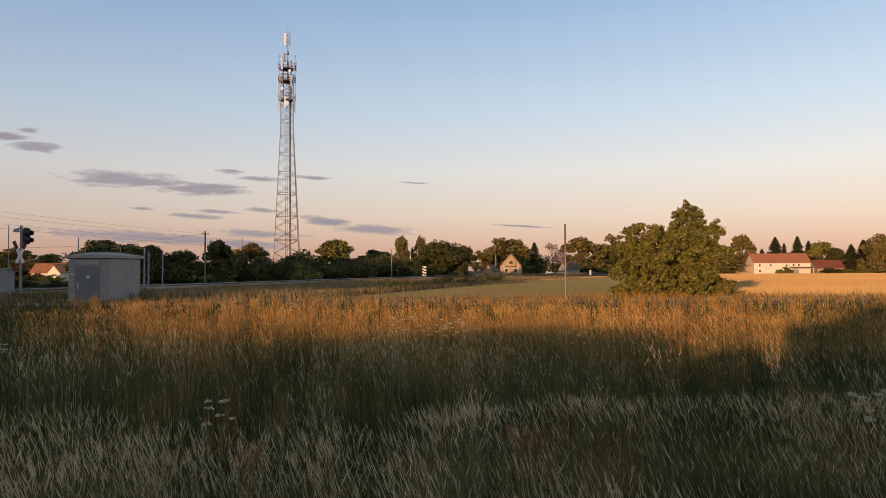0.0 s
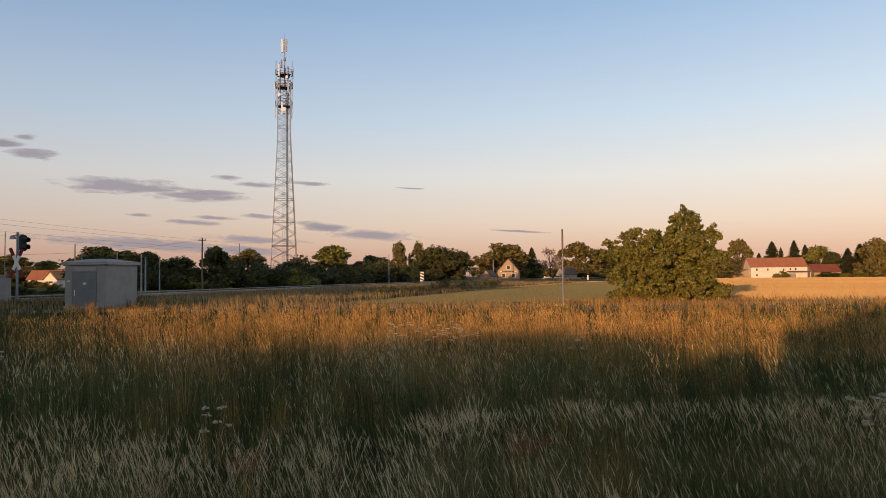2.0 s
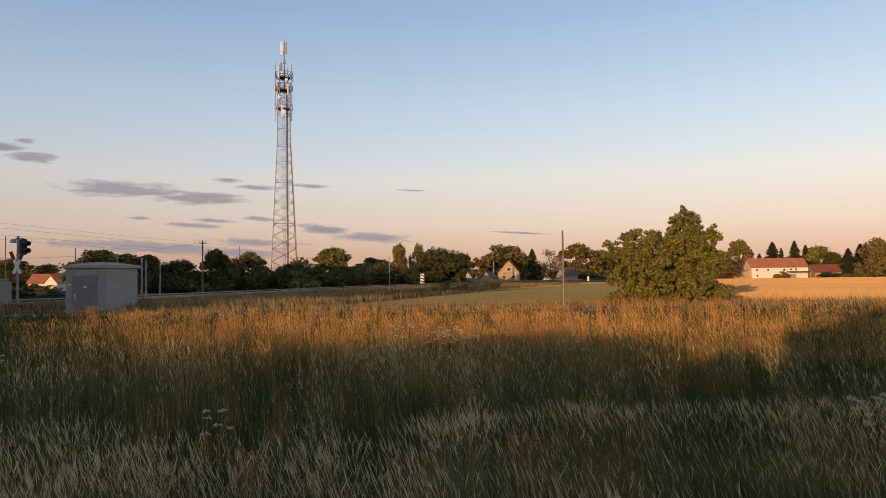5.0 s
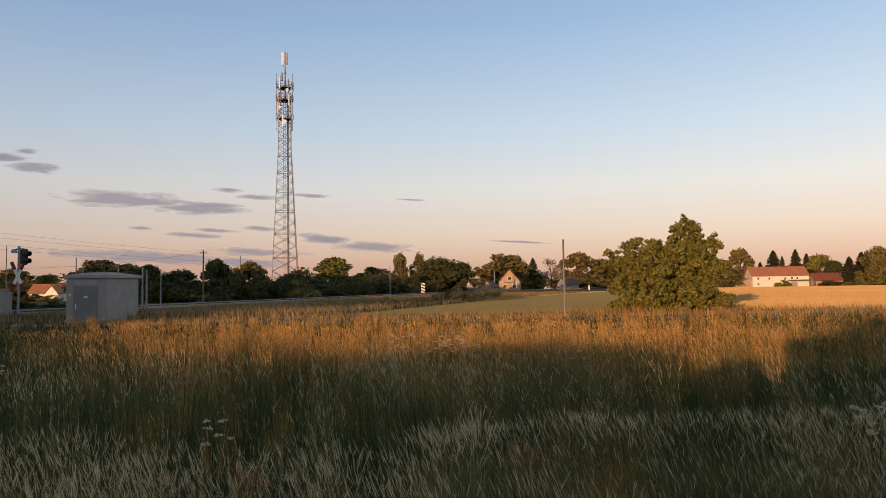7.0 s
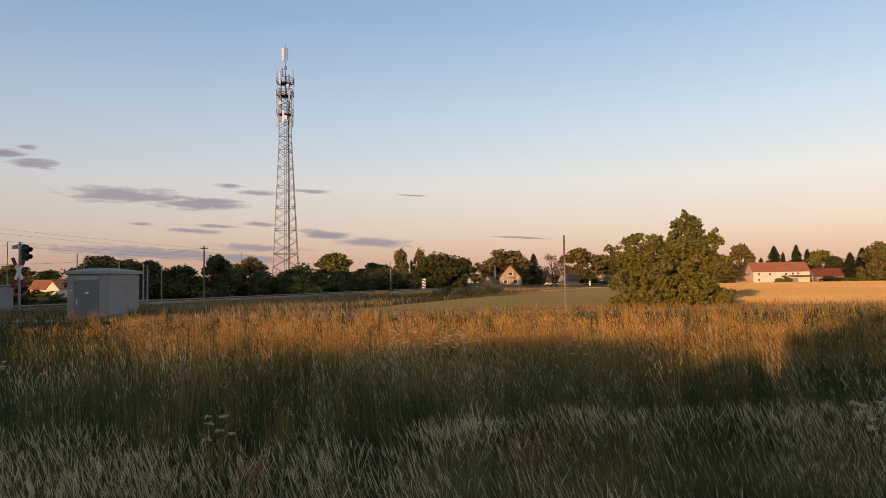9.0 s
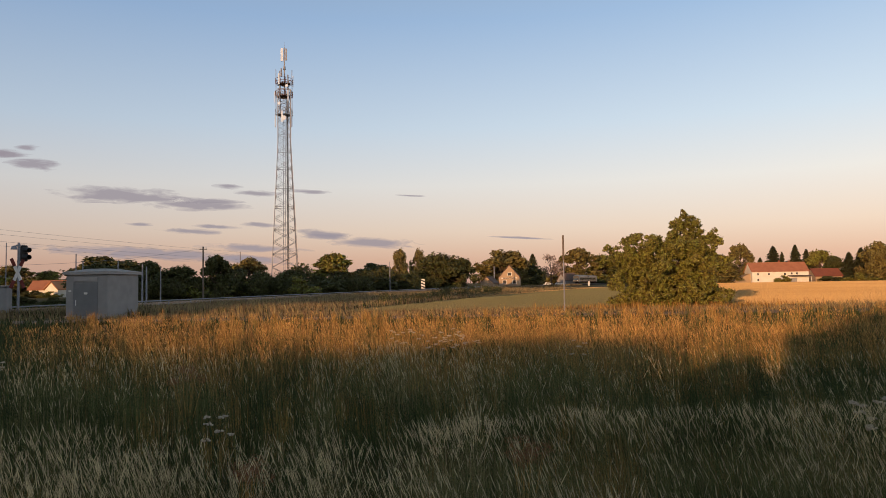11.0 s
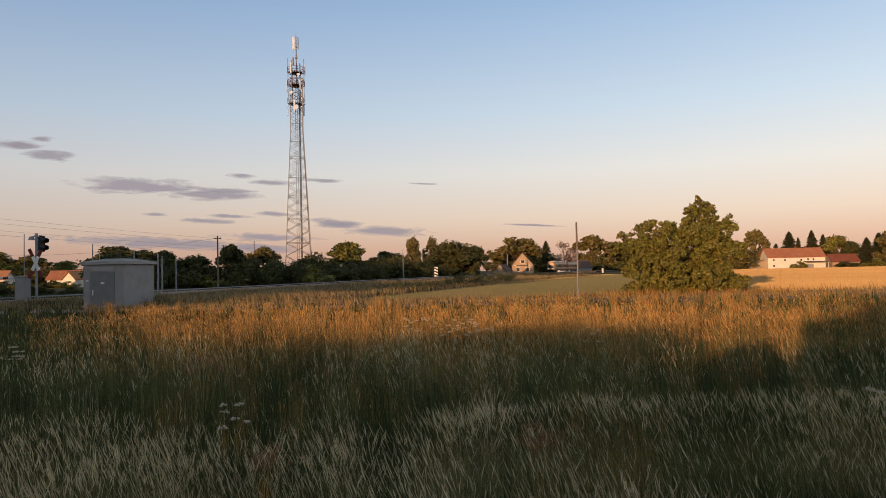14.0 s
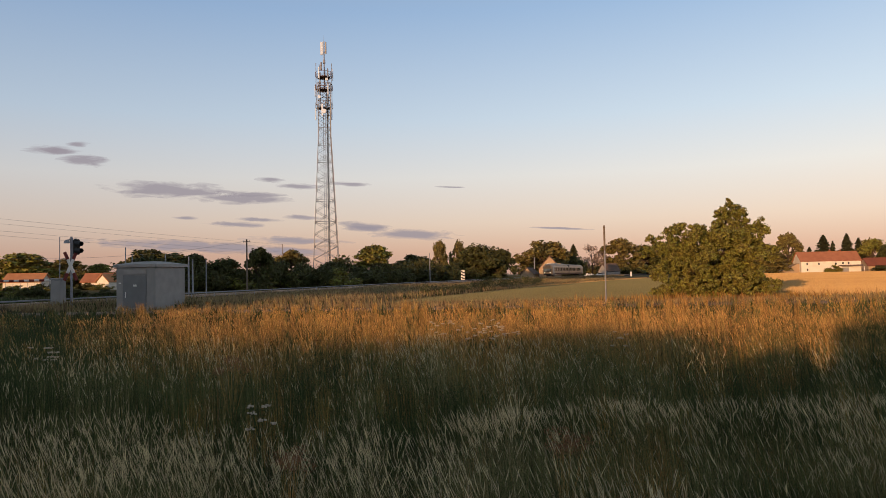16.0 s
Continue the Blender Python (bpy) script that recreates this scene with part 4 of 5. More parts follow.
# ---------------------------------------------------------------- tall grass
def blades(rng, x, y, z0, h, width, lean, bend, steps=3):
    """Bent tapering blades. lean: unit vectors (n, 2); bend: how far the tip is carried, as a part of h."""
    n = len(x)
    side = np.stack([-lean[:, 1], lean[:, 0]], 1)
    turn = rng.normal(size=n) * 0.9
    c, s = np.cos(turn), np.sin(turn)
    side = np.stack([side[:, 0] * c - side[:, 1] * s, side[:, 0] * s + side[:, 1] * c], 1)
    # more often broadside than on edge
    side[:, 0] = np.where(np.abs(side[:, 0]) < 0.35, 0.35 + np.abs(side[:, 0]), side[:, 0])
    rows = []
    for k in range(steps + 1):
        q = k / steps
        wid = width * (1 - q) ** 0.6 * 0.5 if k < steps else width * 0.04
        cx = x + lean[:, 0] * bend * h * (0.45 * q + 0.55 * q * q)
        cy = y + lean[:, 1] * bend * h * (0.45 * q + 0.55 * q * q)
        cz = z0 + h * q * (1 - 0.22 * bend * q)
        rows.append(np.stack([cx - side[:, 0] * wid, cy - side[:, 1] * wid, cz], 1))
        rows.append(np.stack([cx + side[:, 0] * wid, cy + side[:, 1] * wid, cz], 1))
    v = np.stack(rows, 1).reshape(-1, 3)
    m = 2 * (steps + 1)
    quad = np.array([[2 * k, 2 * k + 1, 2 * k + 3, 2 * k + 2] for k in range(steps)]).ravel()
    f = (np.arange(n)[:, None] * m + quad[None, :]).ravel()
    tip = np.stack([x + lean[:, 0] * bend * h, y + lean[:, 1] * bend * h, z0 + h * (1 - 0.22 * bend)], 1)
    return v, f, tip


def heads(rng, tip, lean, bend, length, radius):
    """Feathery seed heads: a slim crossed spindle with side sprays at each stem's tip."""
    n = len(tip)
    way = np.stack([lean[:, 0] * (0.25 + bend), lean[:, 1] * (0.25 + bend), np.full(n, 0.9) - 0.3 * bend], 1)
    way /= np.linalg.norm(way, axis=1)[:, None]
    quads = []
    a = np.cross(way, rng.normal(size=(n, 3)))
    a /= np.linalg.norm(a, axis=1)[:, None]
    b = np.cross(way, a)
    L = length[:, None]
    for d in (a, b):
        r = radius[:, None]
        quads.append(np.stack([tip - way * L * 0.45, tip - d * r, tip + way * L * 0.6, tip + d * r], 1))
    for k in range(2):
        o = tip + way * L * (-0.3 + 0.35 * k)
        d = rng.normal(size=(n, 3)) * 0.25 + way * 1.1
        d /= np.linalg.norm(d, axis=1)[:, None]
        e = np.cross(d, way + 0.01)
        e /= np.linalg.norm(e, axis=1)[:, None] + 1e-6
        r = radius[:, None] * 0.5
        quads.append(np.stack([o, o + d * L * 0.2 - e * r, o + d * L * 0.42, o + d * L * 0.2 + e * r], 1))
    return np.concatenate(quads, 0).reshape(-1, 3)


def field_noise(x, y, scale, seed):
    """Smooth variation over the meadow, from a few sine waves."""
    r = np.random.default_rng(seed)
    out = np.zeros_like(x)
    for k in range(6):
        w = r.uniform(0, 2 * math.pi)
        s = scale * r.uniform(0.6, 1.9)
        out += np.sin((x * math.cos(w) + y * math.sin(w)) * s + r.uniform(0, 6.3))
    return out / 3.0


def scatter(rng, y0, y1, per_m2, spread=0.72, extra=1.2):
    """Points over the near meadow between two distances."""
    area = spread * (y1 * y1 - y0 * y0) + 2 * extra * (y1 - y0)
    n = int(area * per_m2)
    y = np.sqrt(rng.uniform(y0 * y0, y1 * y1, n))
    x = rng.uniform(-1, 1, n) * (spread * y + extra)
    return x, y


def tufted(rng, x, y, share, radius, per=26):
    """Draws a share of the points together into tufts; gives also each point's way from its tuft's middle and its tuft's vigour."""
    n = len(x)
    if n == 0:
        return x, y, x, x, x
    tufts = max(1, n // per)
    j = rng.integers(0, tufts, n)
    near = rng.random(n) < share
    vigour = rng.normal(size=tufts)[j]
    ang, rad = rng.uniform(0, 2 * math.pi, n), radius * rng.random(n) ** 0.7
    nx, ny = np.where(near, x[j] + np.cos(ang) * rad, x), np.where(near, y[j] + np.sin(ang) * rad, y)
    return nx, ny, np.where(near, np.cos(ang), 0), np.where(near, np.sin(ang), 0), np.where(near, vigour, 0)


def lean_field(rng, x, y, ox, oy):
    """The evening wind lays the grass over to one side, most of all on the open side of the meadow."""
    lx = -0.75 + 0.3 * field_noise(x, y, 0.6, 3) + rng.normal(size=len(x)) * 0.8 + ox * 0.9
    ly = 0.1 + 0.35 * field_noise(x, y, 0.6, 4) + rng.normal(size=len(x)) * 0.6 + oy * 0.9
    n = np.sqrt(lx * lx + ly * ly) + 1e-6
    return np.stack([lx / n, ly / n], 1)


def bend_field(rng, x, y, least, most):
    open_side = (0.5 + 0.16 * x).clip(0, 1.3) * np.exp(-((y - 4.0) / 4.0).clip(0, 9) ** 2)
    return 0.75 * rng.uniform(least, most, len(x)) * (1 + 0.3 * field_noise(x, y, 0.7, 12)) + 0.11 * open_side


def swale_at(x, y):
    """A low hollow of short dark grass that runs across the near meadow."""
    mid = 5.95 + 0.30 * np.sin(x * 0.9) + 0.2 * np.sin(x * 2.3 + 1)
    return np.exp(-(((y - mid) / 0.85) ** 2) ** 1.5)


def weedy_at(x, y):
    """Where green weeds take the place of dry grass: beside the crossing and at the field's far corner."""
    left = 1 / (1 + np.exp(((x + 0.535 * y) + 0.25 * np.sin(y * 0.9)) * 2.6))
    right = 1 / (1 + np.exp(-((x - 0.495 * y - 0.1) + 0.3 * np.sin(y * 0.7)) * 2.2)) * (y > 7)
    return np.where(y > 7.5, left, 0) + 0.4 * right


def vigour_at(x, y):
    """How tall the dry grass stands: high in front, low in the hollow behind it, then high again in drifts."""
    near = np.where(y < 5.2, 1.0 + 0.30 * field_noise(x, y, 1.9, 8), 1.0 + 0.16 * field_noise(x, y, 0.8, 8))
    near = near + 0.14 * np.exp(-((y - 4.5) / 0.45) ** 2)
    return (near - 0.7 * swale_at(x, y)).clip(0.15, 1.45)


def clump_at(x, y, scale, seed, floor):
    """Share of points kept, in patches with bare gaps between."""
    return (0.44 + 0.09 * x.clip(-2, 2.5) * (y < 6) + np.where((y < 5.2) & (x < 1.0), 0.78, 0.48) * field_noise(x, y, scale, seed) + 0.35 * field_noise(x, y, scale * 3.1, seed + 50)).clip(floor, 1)


def grass_layer(name, mat, label, v, f):
    tagged(new(name, raw_mesh(name, v, f, 4, mat)), label, "grass", kind="stuff")


def meadow_band(seed, y0, y1, dens_green, dens_olive, dens_straw, dens_stem, wide, head_scale, tall=1.0, floor=0.12, stalk=None, seed_mat=None):
    rng = np.random.default_rng(seed)
    # green leaves of the undergrowth
    x, y = scatter(rng, y0, y1, dens_green)
    x, y, ox, oy, vig = tufted(rng, x, y, 0.6, 0.16)
    weedy = weedy_at(x, y)
    h = (0.34 + 0.07 * field_noise(x, y, 0.9, 7) + 0.05 * vig + 0.08 * rng.normal(size=len(x)) + 0.22 * weedy).clip(0.08, 0.8) * (1 - 0.4 * swale_at(x, y))
    lean = lean_field(rng, x, y, ox * 1.5, oy * 1.5)
    v, f, tip = blades(rng, x, y, -0.03 - shade_dip(x, y), h * tall, wide * 1.5 * rng.uniform(0.6, 1.4, len(x)), lean, bend_field(rng, x, y, 0.15, 0.6), 2)
    grass_layer("green_grass", GREEN, "dense green meadow grass in the shade", v, f)
    # olive half-dry leaves
    x, y = scatter(rng, y0, y1, dens_olive)
    keep = rng.random(len(x)) < clump_at(x, y, 1.1, 21, 0.2) * vigour_at(x, y) ** 1.5 * (1 + 1.2 * weedy_at(x, y) * (x > 0))
    x, y = x[keep], y[keep]
    x, y, ox, oy, vig = tufted(rng, x, y, 0.7, 0.14, 30)
    h = (0.52 * vigour_at(x, y) + 0.07 * vig + 0.09 * rng.normal(size=len(x))).clip(0.12, 0.85)
    lean = lean_field(rng, x, y, ox, oy)
    v, f, tip = blades(rng, x, y, -0.03 - shade_dip(x, y), h * tall, wide * rng.uniform(0.6, 1.3, len(x)), lean, bend_field(rng, x, y, 0.05, 0.3))
    grass_layer("olive_grass", OLIVE, "half-dry olive grass blades in tufts", v, f)
    # reddish straw-coloured leaves
    x, y = scatter(rng, y0, y1, dens_straw)
    keep = rng.random(len(x)) < clump_at(x, y, 1.3, 9, floor) * vigour_at(x, y) ** 2 * (1 - 0.93 * weedy_at(x, y))
    x, y = x[keep], y[keep]
    x, y, ox, oy, vig = tufted(rng, x, y, 0.85, 0.13, 36)
    h = (0.60 * vigour_at(x, y) + 0.08 * vig + 0.09 * rng.normal(size=len(x))).clip(0.15, 0.95)
    lean = lean_field(rng, x, y, ox, oy)
    v, f, tip = blades(rng, x, y, -0.03 - shade_dip(x, y), h * tall, wide * 0.75 * rng.uniform(0.5, 1.3, len(x)), lean, bend_field(rng, x, y, 0.03, 0.18))
    grass_layer("dry_grass", STRAW, "reddish straw-coloured dry grass blades in tufts", v, f)
    # flowering stems
    x, y = scatter(rng, y0, y1, dens_stem)
    keep = rng.random(len(x)) < clump_at(x, y, 1.5, 10, floor) * vigour_at(x, y) ** 2 * (1 - 0.8 * weedy_at(x, y))
    x, y = x[keep], y[keep]
    x, y, ox, oy, vig = tufted(rng, x, y, 0.75, 0.15, 22)
    h = (0.76 * vigour_at(x, y) + 0.09 * vig + 0.12 * rng.normal(size=len(x))).clip(0.2, 0.92)
    lean = lean_field(rng, x, y, ox, oy)
    bend = bend_field(rng, x, y, 0.03, 0.2)
    v, f, tip = blades(rng, x, y, -0.03 - shade_dip(x, y), h * tall, wide * 0.45 * rng.uniform(0.7, 1.3, len(x)), lean, bend)
    grass_layer("grass_stems", stalk or STEM, "thin dry flowering grass stems", v, f)
    n = len(tip)
    hv = heads(rng, tip, lean, bend, rng.uniform(0.06, 0.13, n) * head_scale, rng.uniform(0.0012, 0.0026, n) * head_scale)
    grass_layer("grass_heads", seed_mat or SEED, "pale feathery grass seed heads", hv, np.arange(len(hv)))


meadow_band(101, 1.9, 5.0, 3800, 2000, 300, 950, 0.0026, 0.9)
meadow_band(106, 5.0, 6.6, 2600, 450, 200, 350, 0.0030, 1.0)
meadow_band(102, 6.6, 9.5, 1200, 1050, 190, 220, 0.0038, 1.0, 1.08, 0.2)
# sunlit bands: their stalks and seed heads carry the sun's orange as colour
meadow_band(107, 9.5, 13.0, 560, 460, 290, 220, 0.0052, 1.1, 1.08, 0.2, SUN_RUSSET, SUN_TAWNY)
meadow_band(103, 13.0, 20.0, 200, 110, 260, 120, 0.0072, 1.2, 1.05, 0.2, SUN_RUSSET, SUN_TAWNY)
meadow_band(104, 20.0, 35.0, 26, 12, 40, 6, 0.020, 1.3, 0.80, 0.2, SUN_RUSSET, SUN_TAWNY)


def straw_tuft(x, y, high, wide, count, seed):
    """One upright bunch of bleached stalks."""
    rng = np.random.default_rng(seed)
    t = thing("straw_tuft", (x, y, 0), "upright bunch of bleached tawny grass stalks", "grass")
    px, py = rng.normal(size=count) * wide * 0.4, rng.normal(size=count) * wide * 0.4
    h = high * (0.8 + 0.2 * rng.random(count))
    lean = np.stack([px, py], 1) / (np.sqrt(px * px + py * py)[:, None] + 1e-6)
    bend = rng.uniform(0.0, 0.07, count)
    v, f, tip = blades(rng, px, py, -0.03, h, 0.0018 * np.ones(count), lean, bend)
    part("stalk_bunch", raw_mesh("stalk_bunch", v, f, 4, STEM), STEM, t)
    hv = heads(rng, tip, lean, bend, rng.uniform(0.10, 0.17, count), rng.uniform(0.0018, 0.003, count))
    part("seed_plume", raw_mesh("seed_plume", hv, np.arange(len(hv)), 4, SEED), SEED, t)


straw_tuft(0.24, 4.72, 0.95, 0.13, 34, 801)


def sorrel(x, y, high, wide, seed):
    """A dock gone to seed: many small red-brown grains on forked stalks."""
    rng = np.random.default_rng(seed)
    t = thing("sorrel", (x, y, 0), "red-brown sorrel gone to seed in the grass", "plant")
    for i in range(12):
        top = Vector((rng.normal() * wide * 0.5, rng.normal() * wide * 0.4, high * rng.uniform(0.8, 1.0)))
        stalk = part("stalk", Shape().tube((0, 0, -0.03), top, 0.003, 0.0015, 4, False), SUN_RUSSET, t)
        v = leaf_cloud(rng, [tuple(top)], [0.045], 120, 0.006, 0.5)
        part("seed_head", crown_mesh("seed_head", v, SORREL), SORREL, stalk, "red-brown seed head")


sorrel(0.54, 4.78, 0.66, 0.16, 811)
sorrel(-1.3, 4.6, 0.60, 0.12, 812)
sorrel(-3.0, 8.2, 0.8, 0.2, 813)


def verge_grass(seed, count, place, height, wide, mat, name, label):
    rng = np.random.default_rng(seed)
    x, y = place(rng, count)
    h = (height * (0.7 + 0.3 * field_noise(x, y, 0.35, 5)) + 0.15 * height * rng.normal(size=len(x))).clip(0.12, 2)
    lean = lean_field(rng, x, y, 0, 0)
    v, f, tip = blades(rng, x, y, 0.0, h, wide * rng.uniform(0.6, 1.4, len(x)), lean, rng.uniform(0.05, 0.5, len(x)))
    tagged(new(name, raw_mesh(name, v, f, 4, mat)), label, "grass", kind="stuff")


def beside_track(rng, n):
    y = 42 + 120 * rng.random(n) ** 1.4
    edge = np.array([track_x(v) for v in y]) + 2.2
    right = np.minimum(-3.0 + (y - 58) * 0.30 + 0.0006 * (y - 58) ** 2, edge + 30)
    return edge + (right - edge) * rng.random(n), y


def far_bank(rng, n):
    y = rng.uniform(150, 300, n)
    return np.array([track_x(v) for v in y]) + rng.uniform(3, 7, n), y


def left_waste(rng, n):
    y = rng.uniform(42, 70, n)
    return -y * rng.uniform(0.42, 0.85, n), y


def under_tree(rng, n):
    y = rng.uniform(40.6, 44.5, n)
    return 13.9 + rng.normal(size=n) * 3.4, y


def lane_side(rng, n):
    x = rng.uniform(-32, 60, n)
    return x, 38.4 - 0.03 * x + 0.0006 * x * x + 6.0 * rng.random(n) ** 1.5


def bank_foot(rng, n):
    y = 40 + 130 * rng.random(n) ** 1.3
    return np.array([track_x(v) for v in y]) + 1.5 + 3.2 * rng.random(n), y


verge_grass(208, 12000, bank_foot, 0.62, 0.05, VERGE_GRASS, "dry_grass", "dry grass up the side of the railway bank")
verge_grass(206, 12000, lane_side, 0.42, 0.04, VERGE_GRASS, "dry_grass", "short dry grass along the lane")
verge_grass(201, 26000, beside_track, 0.75, 0.05, VERGE_GRASS, "dry_grass", "dry grass on the railway verge")
verge_grass(202, 9000, beside_track, 0.55, 0.06, GREEN, "green_grass", "greener grass on the railway verge")
verge_grass(203, 5000, far_bank, 0.9, 0.15, VERGE_GRASS, "dry_grass", "dry grass along the distant railway bank")
verge_grass(204, 6000, left_waste, 0.6, 0.06, GREEN, "green_grass", "weedy green growth by the level crossing")
verge_grass(205, 2200, under_tree, 0.7, 0.04, STRAW, "dry_grass", "dry grass round the foot of the tree")


def field_stalks(seed, name, mat, label, place, height, count):
    """Short upright stalks; those farther off stand for a broader bunch."""
    rng = np.random.default_rng(seed)
    x, y = place(rng, count)
    n = len(x)
    d = np.sqrt(x * x + y * y)
    h, w = height * rng.uniform(0.6, 1.3, n), 0.0011 * d * rng.uniform(0.5, 1.4, n)
    turn = rng.normal(size=n) * 0.6
    c, s = np.cos(turn) * w / 2, np.sin(turn) * w / 2
    tilt = rng.normal(size=n) * 0.3 * h
    v = np.stack([np.stack([x - c, y - s, np.zeros(n)], 1), np.stack([x + c, y + s, np.zeros(n)], 1),
                  np.stack([x + c * 0.8 + tilt, y + s, h], 1), np.stack([x - c * 0.8 + tilt, y - s, h], 1)], 1).reshape(-1, 3)
    tagged(new(name, raw_mesh(name, v, np.arange(4 * n), 4, mat)), label, "crop", kind="stuff")


def stubble_place(rng, n):
    y = 46 + 222 * rng.random(n) ** 1.3
    y = np.round(y / 0.9) * 0.9 + rng.normal(size=n) * 0.12
    left = 0.335 * y + 4.7
    return left + rng.random(n) * (0.78 * y + 4 - left), y


def meadow_place(rng, n):
    y = 46 + 132 * rng.random(n) ** 1.4
    left = np.maximum(-3.0 + (y - 58) * 0.30 + 0.0006 * (y - 58) ** 2, -0.2 * y)
    return left + rng.random(n) * (0.335 * y + 4.5 - left), y


STALK = material("stubble_stalks", (0.64, 0.43, 0.19), (0.52, 0.33, 0.14), 0.03, 0.8, bump=0, fine=0.4, random_amount=0.06, island=True, translucent=0.15)
SHORT = material("short_meadow", (0.19, 0.19, 0.095), (0.23, 0.21, 0.115), 0.03, 0.8, bump=0, fine=0.4, random_amount=0.1, island=True, translucent=0.2)
field_stalks(401, "stubble", STALK, "golden stubble stalks left on the harvested field", stubble_place, 0.22, 140000)
def edge_place(rng, n):
    y = rng.uniform(84, 180, n)
    return -3.0 + (y - 58) * 0.30 + 0.0006 * (y - 58) ** 2 - 3.0 * rng.random(n), y


field_stalks(403, "stubble", STALK, "pale dry stalks along the meadow edge", edge_place, 0.16, 7000)
field_stalks(402, "short_grass", SHORT, "short mown grass of the meadow", meadow_place, 0.09, 120000)


# ---------------------------------------------------------------- wild flowers in the meadow
def wildflower(x, y, h, seed, spread=0.16):
    rng = np.random.default_rng(seed)
    f = thing("wildflower", (x, y, 0), "tall wild umbel flower with pale heads in the grass", "flower", "meadow flowers")
    fork = Vector((0, 0, h * 0.6))
    part("stem", Shape().tube((0, 0, -0.05), fork, 0.006, 0.005, 5), GREEN, f)
    tops = []
    for i in range(6):
        top = Vector((rng.uniform(-spread, spread), rng.uniform(-spread, spread), h * rng.uniform(0.74, 1.0)))
        part("stalk", Shape().tube(fork, top, 0.004, 0.002, 4, False), GREEN, f)
        tops.append(top)
    for top in tops:
        head = Shape()
        for k in range(9):
            a, r = rng.uniform(0, 6.3), 0.034 * math.sqrt(rng.random())
            head.box((0.017, 0.017, 0.01), top + Vector((math.cos(a) * r, math.sin(a) * r, 0.016 * rng.random())), Matrix.Rotation(a, 3, "Z"))
        part("umbel", head, PETAL, f)


for i, (x, y, h) in enumerate(((-0.75, 11.2, 1.02), (-0.55, 11.5, 0.98), (-0.2, 11.0, 0.98), (0.0, 10.6, 0.95), (0.2, 10.9, 0.98), (0.12, 11.4, 1.0),
                               (0.42, 11.2, 0.9), (2.1, 10.5, 0.86), (3.05, 5.0, 0.9), (3.2, 5.15, 0.85), (-1.85, 5.7, 0.72), (-6.2, 9.6, 0.85), (-6.4, 9.9, 0.8))):
    wildflower(x, y, h, 500 + i)


# ---------------------------------------------------------------- evening clouds
def cloud_material():
    m = bpy.data.materials.new("thin_cloud")
    m.use_nodes = True
    n, l = m.node_tree.nodes, m.node_tree.links
    n.clear()
    out, mix, tr, em = (n.new(k) for k in ("ShaderNodeOutputMaterial", "ShaderNodeMixShader", "ShaderNodeBsdfTransparent", "ShaderNodeEmission"))
    em.inputs[0].default_value = (0.32, 0.285, 0.325, 1)
    tc, noi, mp = n.new("ShaderNodeTexCoord"), n.new("ShaderNodeTexNoise"), n.new("ShaderNodeMapping")
    mp.inputs["Scale"].default_value = (0.0055, 0.0055, 0.030)
    mp.inputs["Rotation"].default_value = (0, radians(-7), 0)
    noi.inputs["Scale"].default_value, noi.inputs["Detail"].default_value, noi.inputs["Roughness"].default_value = 1.0, 8.0, 0.62
    noi.inputs["Distortion"].default_value = 0.6
    spot, whole = n.new("ShaderNodeObjectInfo"), n.new("ShaderNodeVectorMath")
    l.new(tc.outputs["Object"], whole.inputs[0])
    l.new(spot.outputs["Location"], whole.inputs[1])
    l.new(whole.outputs[0], mp.inputs[0])
    l.new(mp.outputs[0], noi.inputs["Vector"])
    sep, sub = n.new("ShaderNodeSeparateXYZ"), n.new("ShaderNodeVectorMath")
    sub.operation, sub.inputs[1].default_value = "SUBTRACT", (0.5, 0.5, 0.5)
    l.new(tc.outputs["Generated"], sub.inputs[0])
    length = n.new("ShaderNodeVectorMath")
    length.operation = "LENGTH"
    flat = n.new("ShaderNodeVectorMath")
    flat.operation, flat.inputs[1].default_value = "MULTIPLY", (1, 0, 1)
    l.new(sub.outputs[0], flat.inputs[0])
    l.new(flat.outputs[0], length.inputs[0])
    a = n.new("ShaderNodeMath")
    a.operation = "SUBTRACT"
    l.new(noi.outputs["Fac"], a.inputs[0])
    k = n.new("ShaderNodeMath")
    k.operation, k.inputs[1].default_value = "MULTIPLY", 1.05
    l.new(length.outputs["Value"], k.inputs[0])
    l.new(k.outputs[0], a.inputs[1])
    r = n.new("ShaderNodeMapRange")
    r.inputs["From Min"].default_value, r.inputs["From Max"].default_value = 0.04, 0.32
    r.inputs["To Max"].default_value = 0.85
    l.new(a.outputs[0], r.inputs["Value"])
    l.new(r.outputs[0], mix.inputs[0])
    l.new(tr.outputs[0], mix.inputs[1])
    l.new(em.outputs[0], mix.inputs[2])
    l.new(mix.outputs[0], out.inputs[0])
    return m


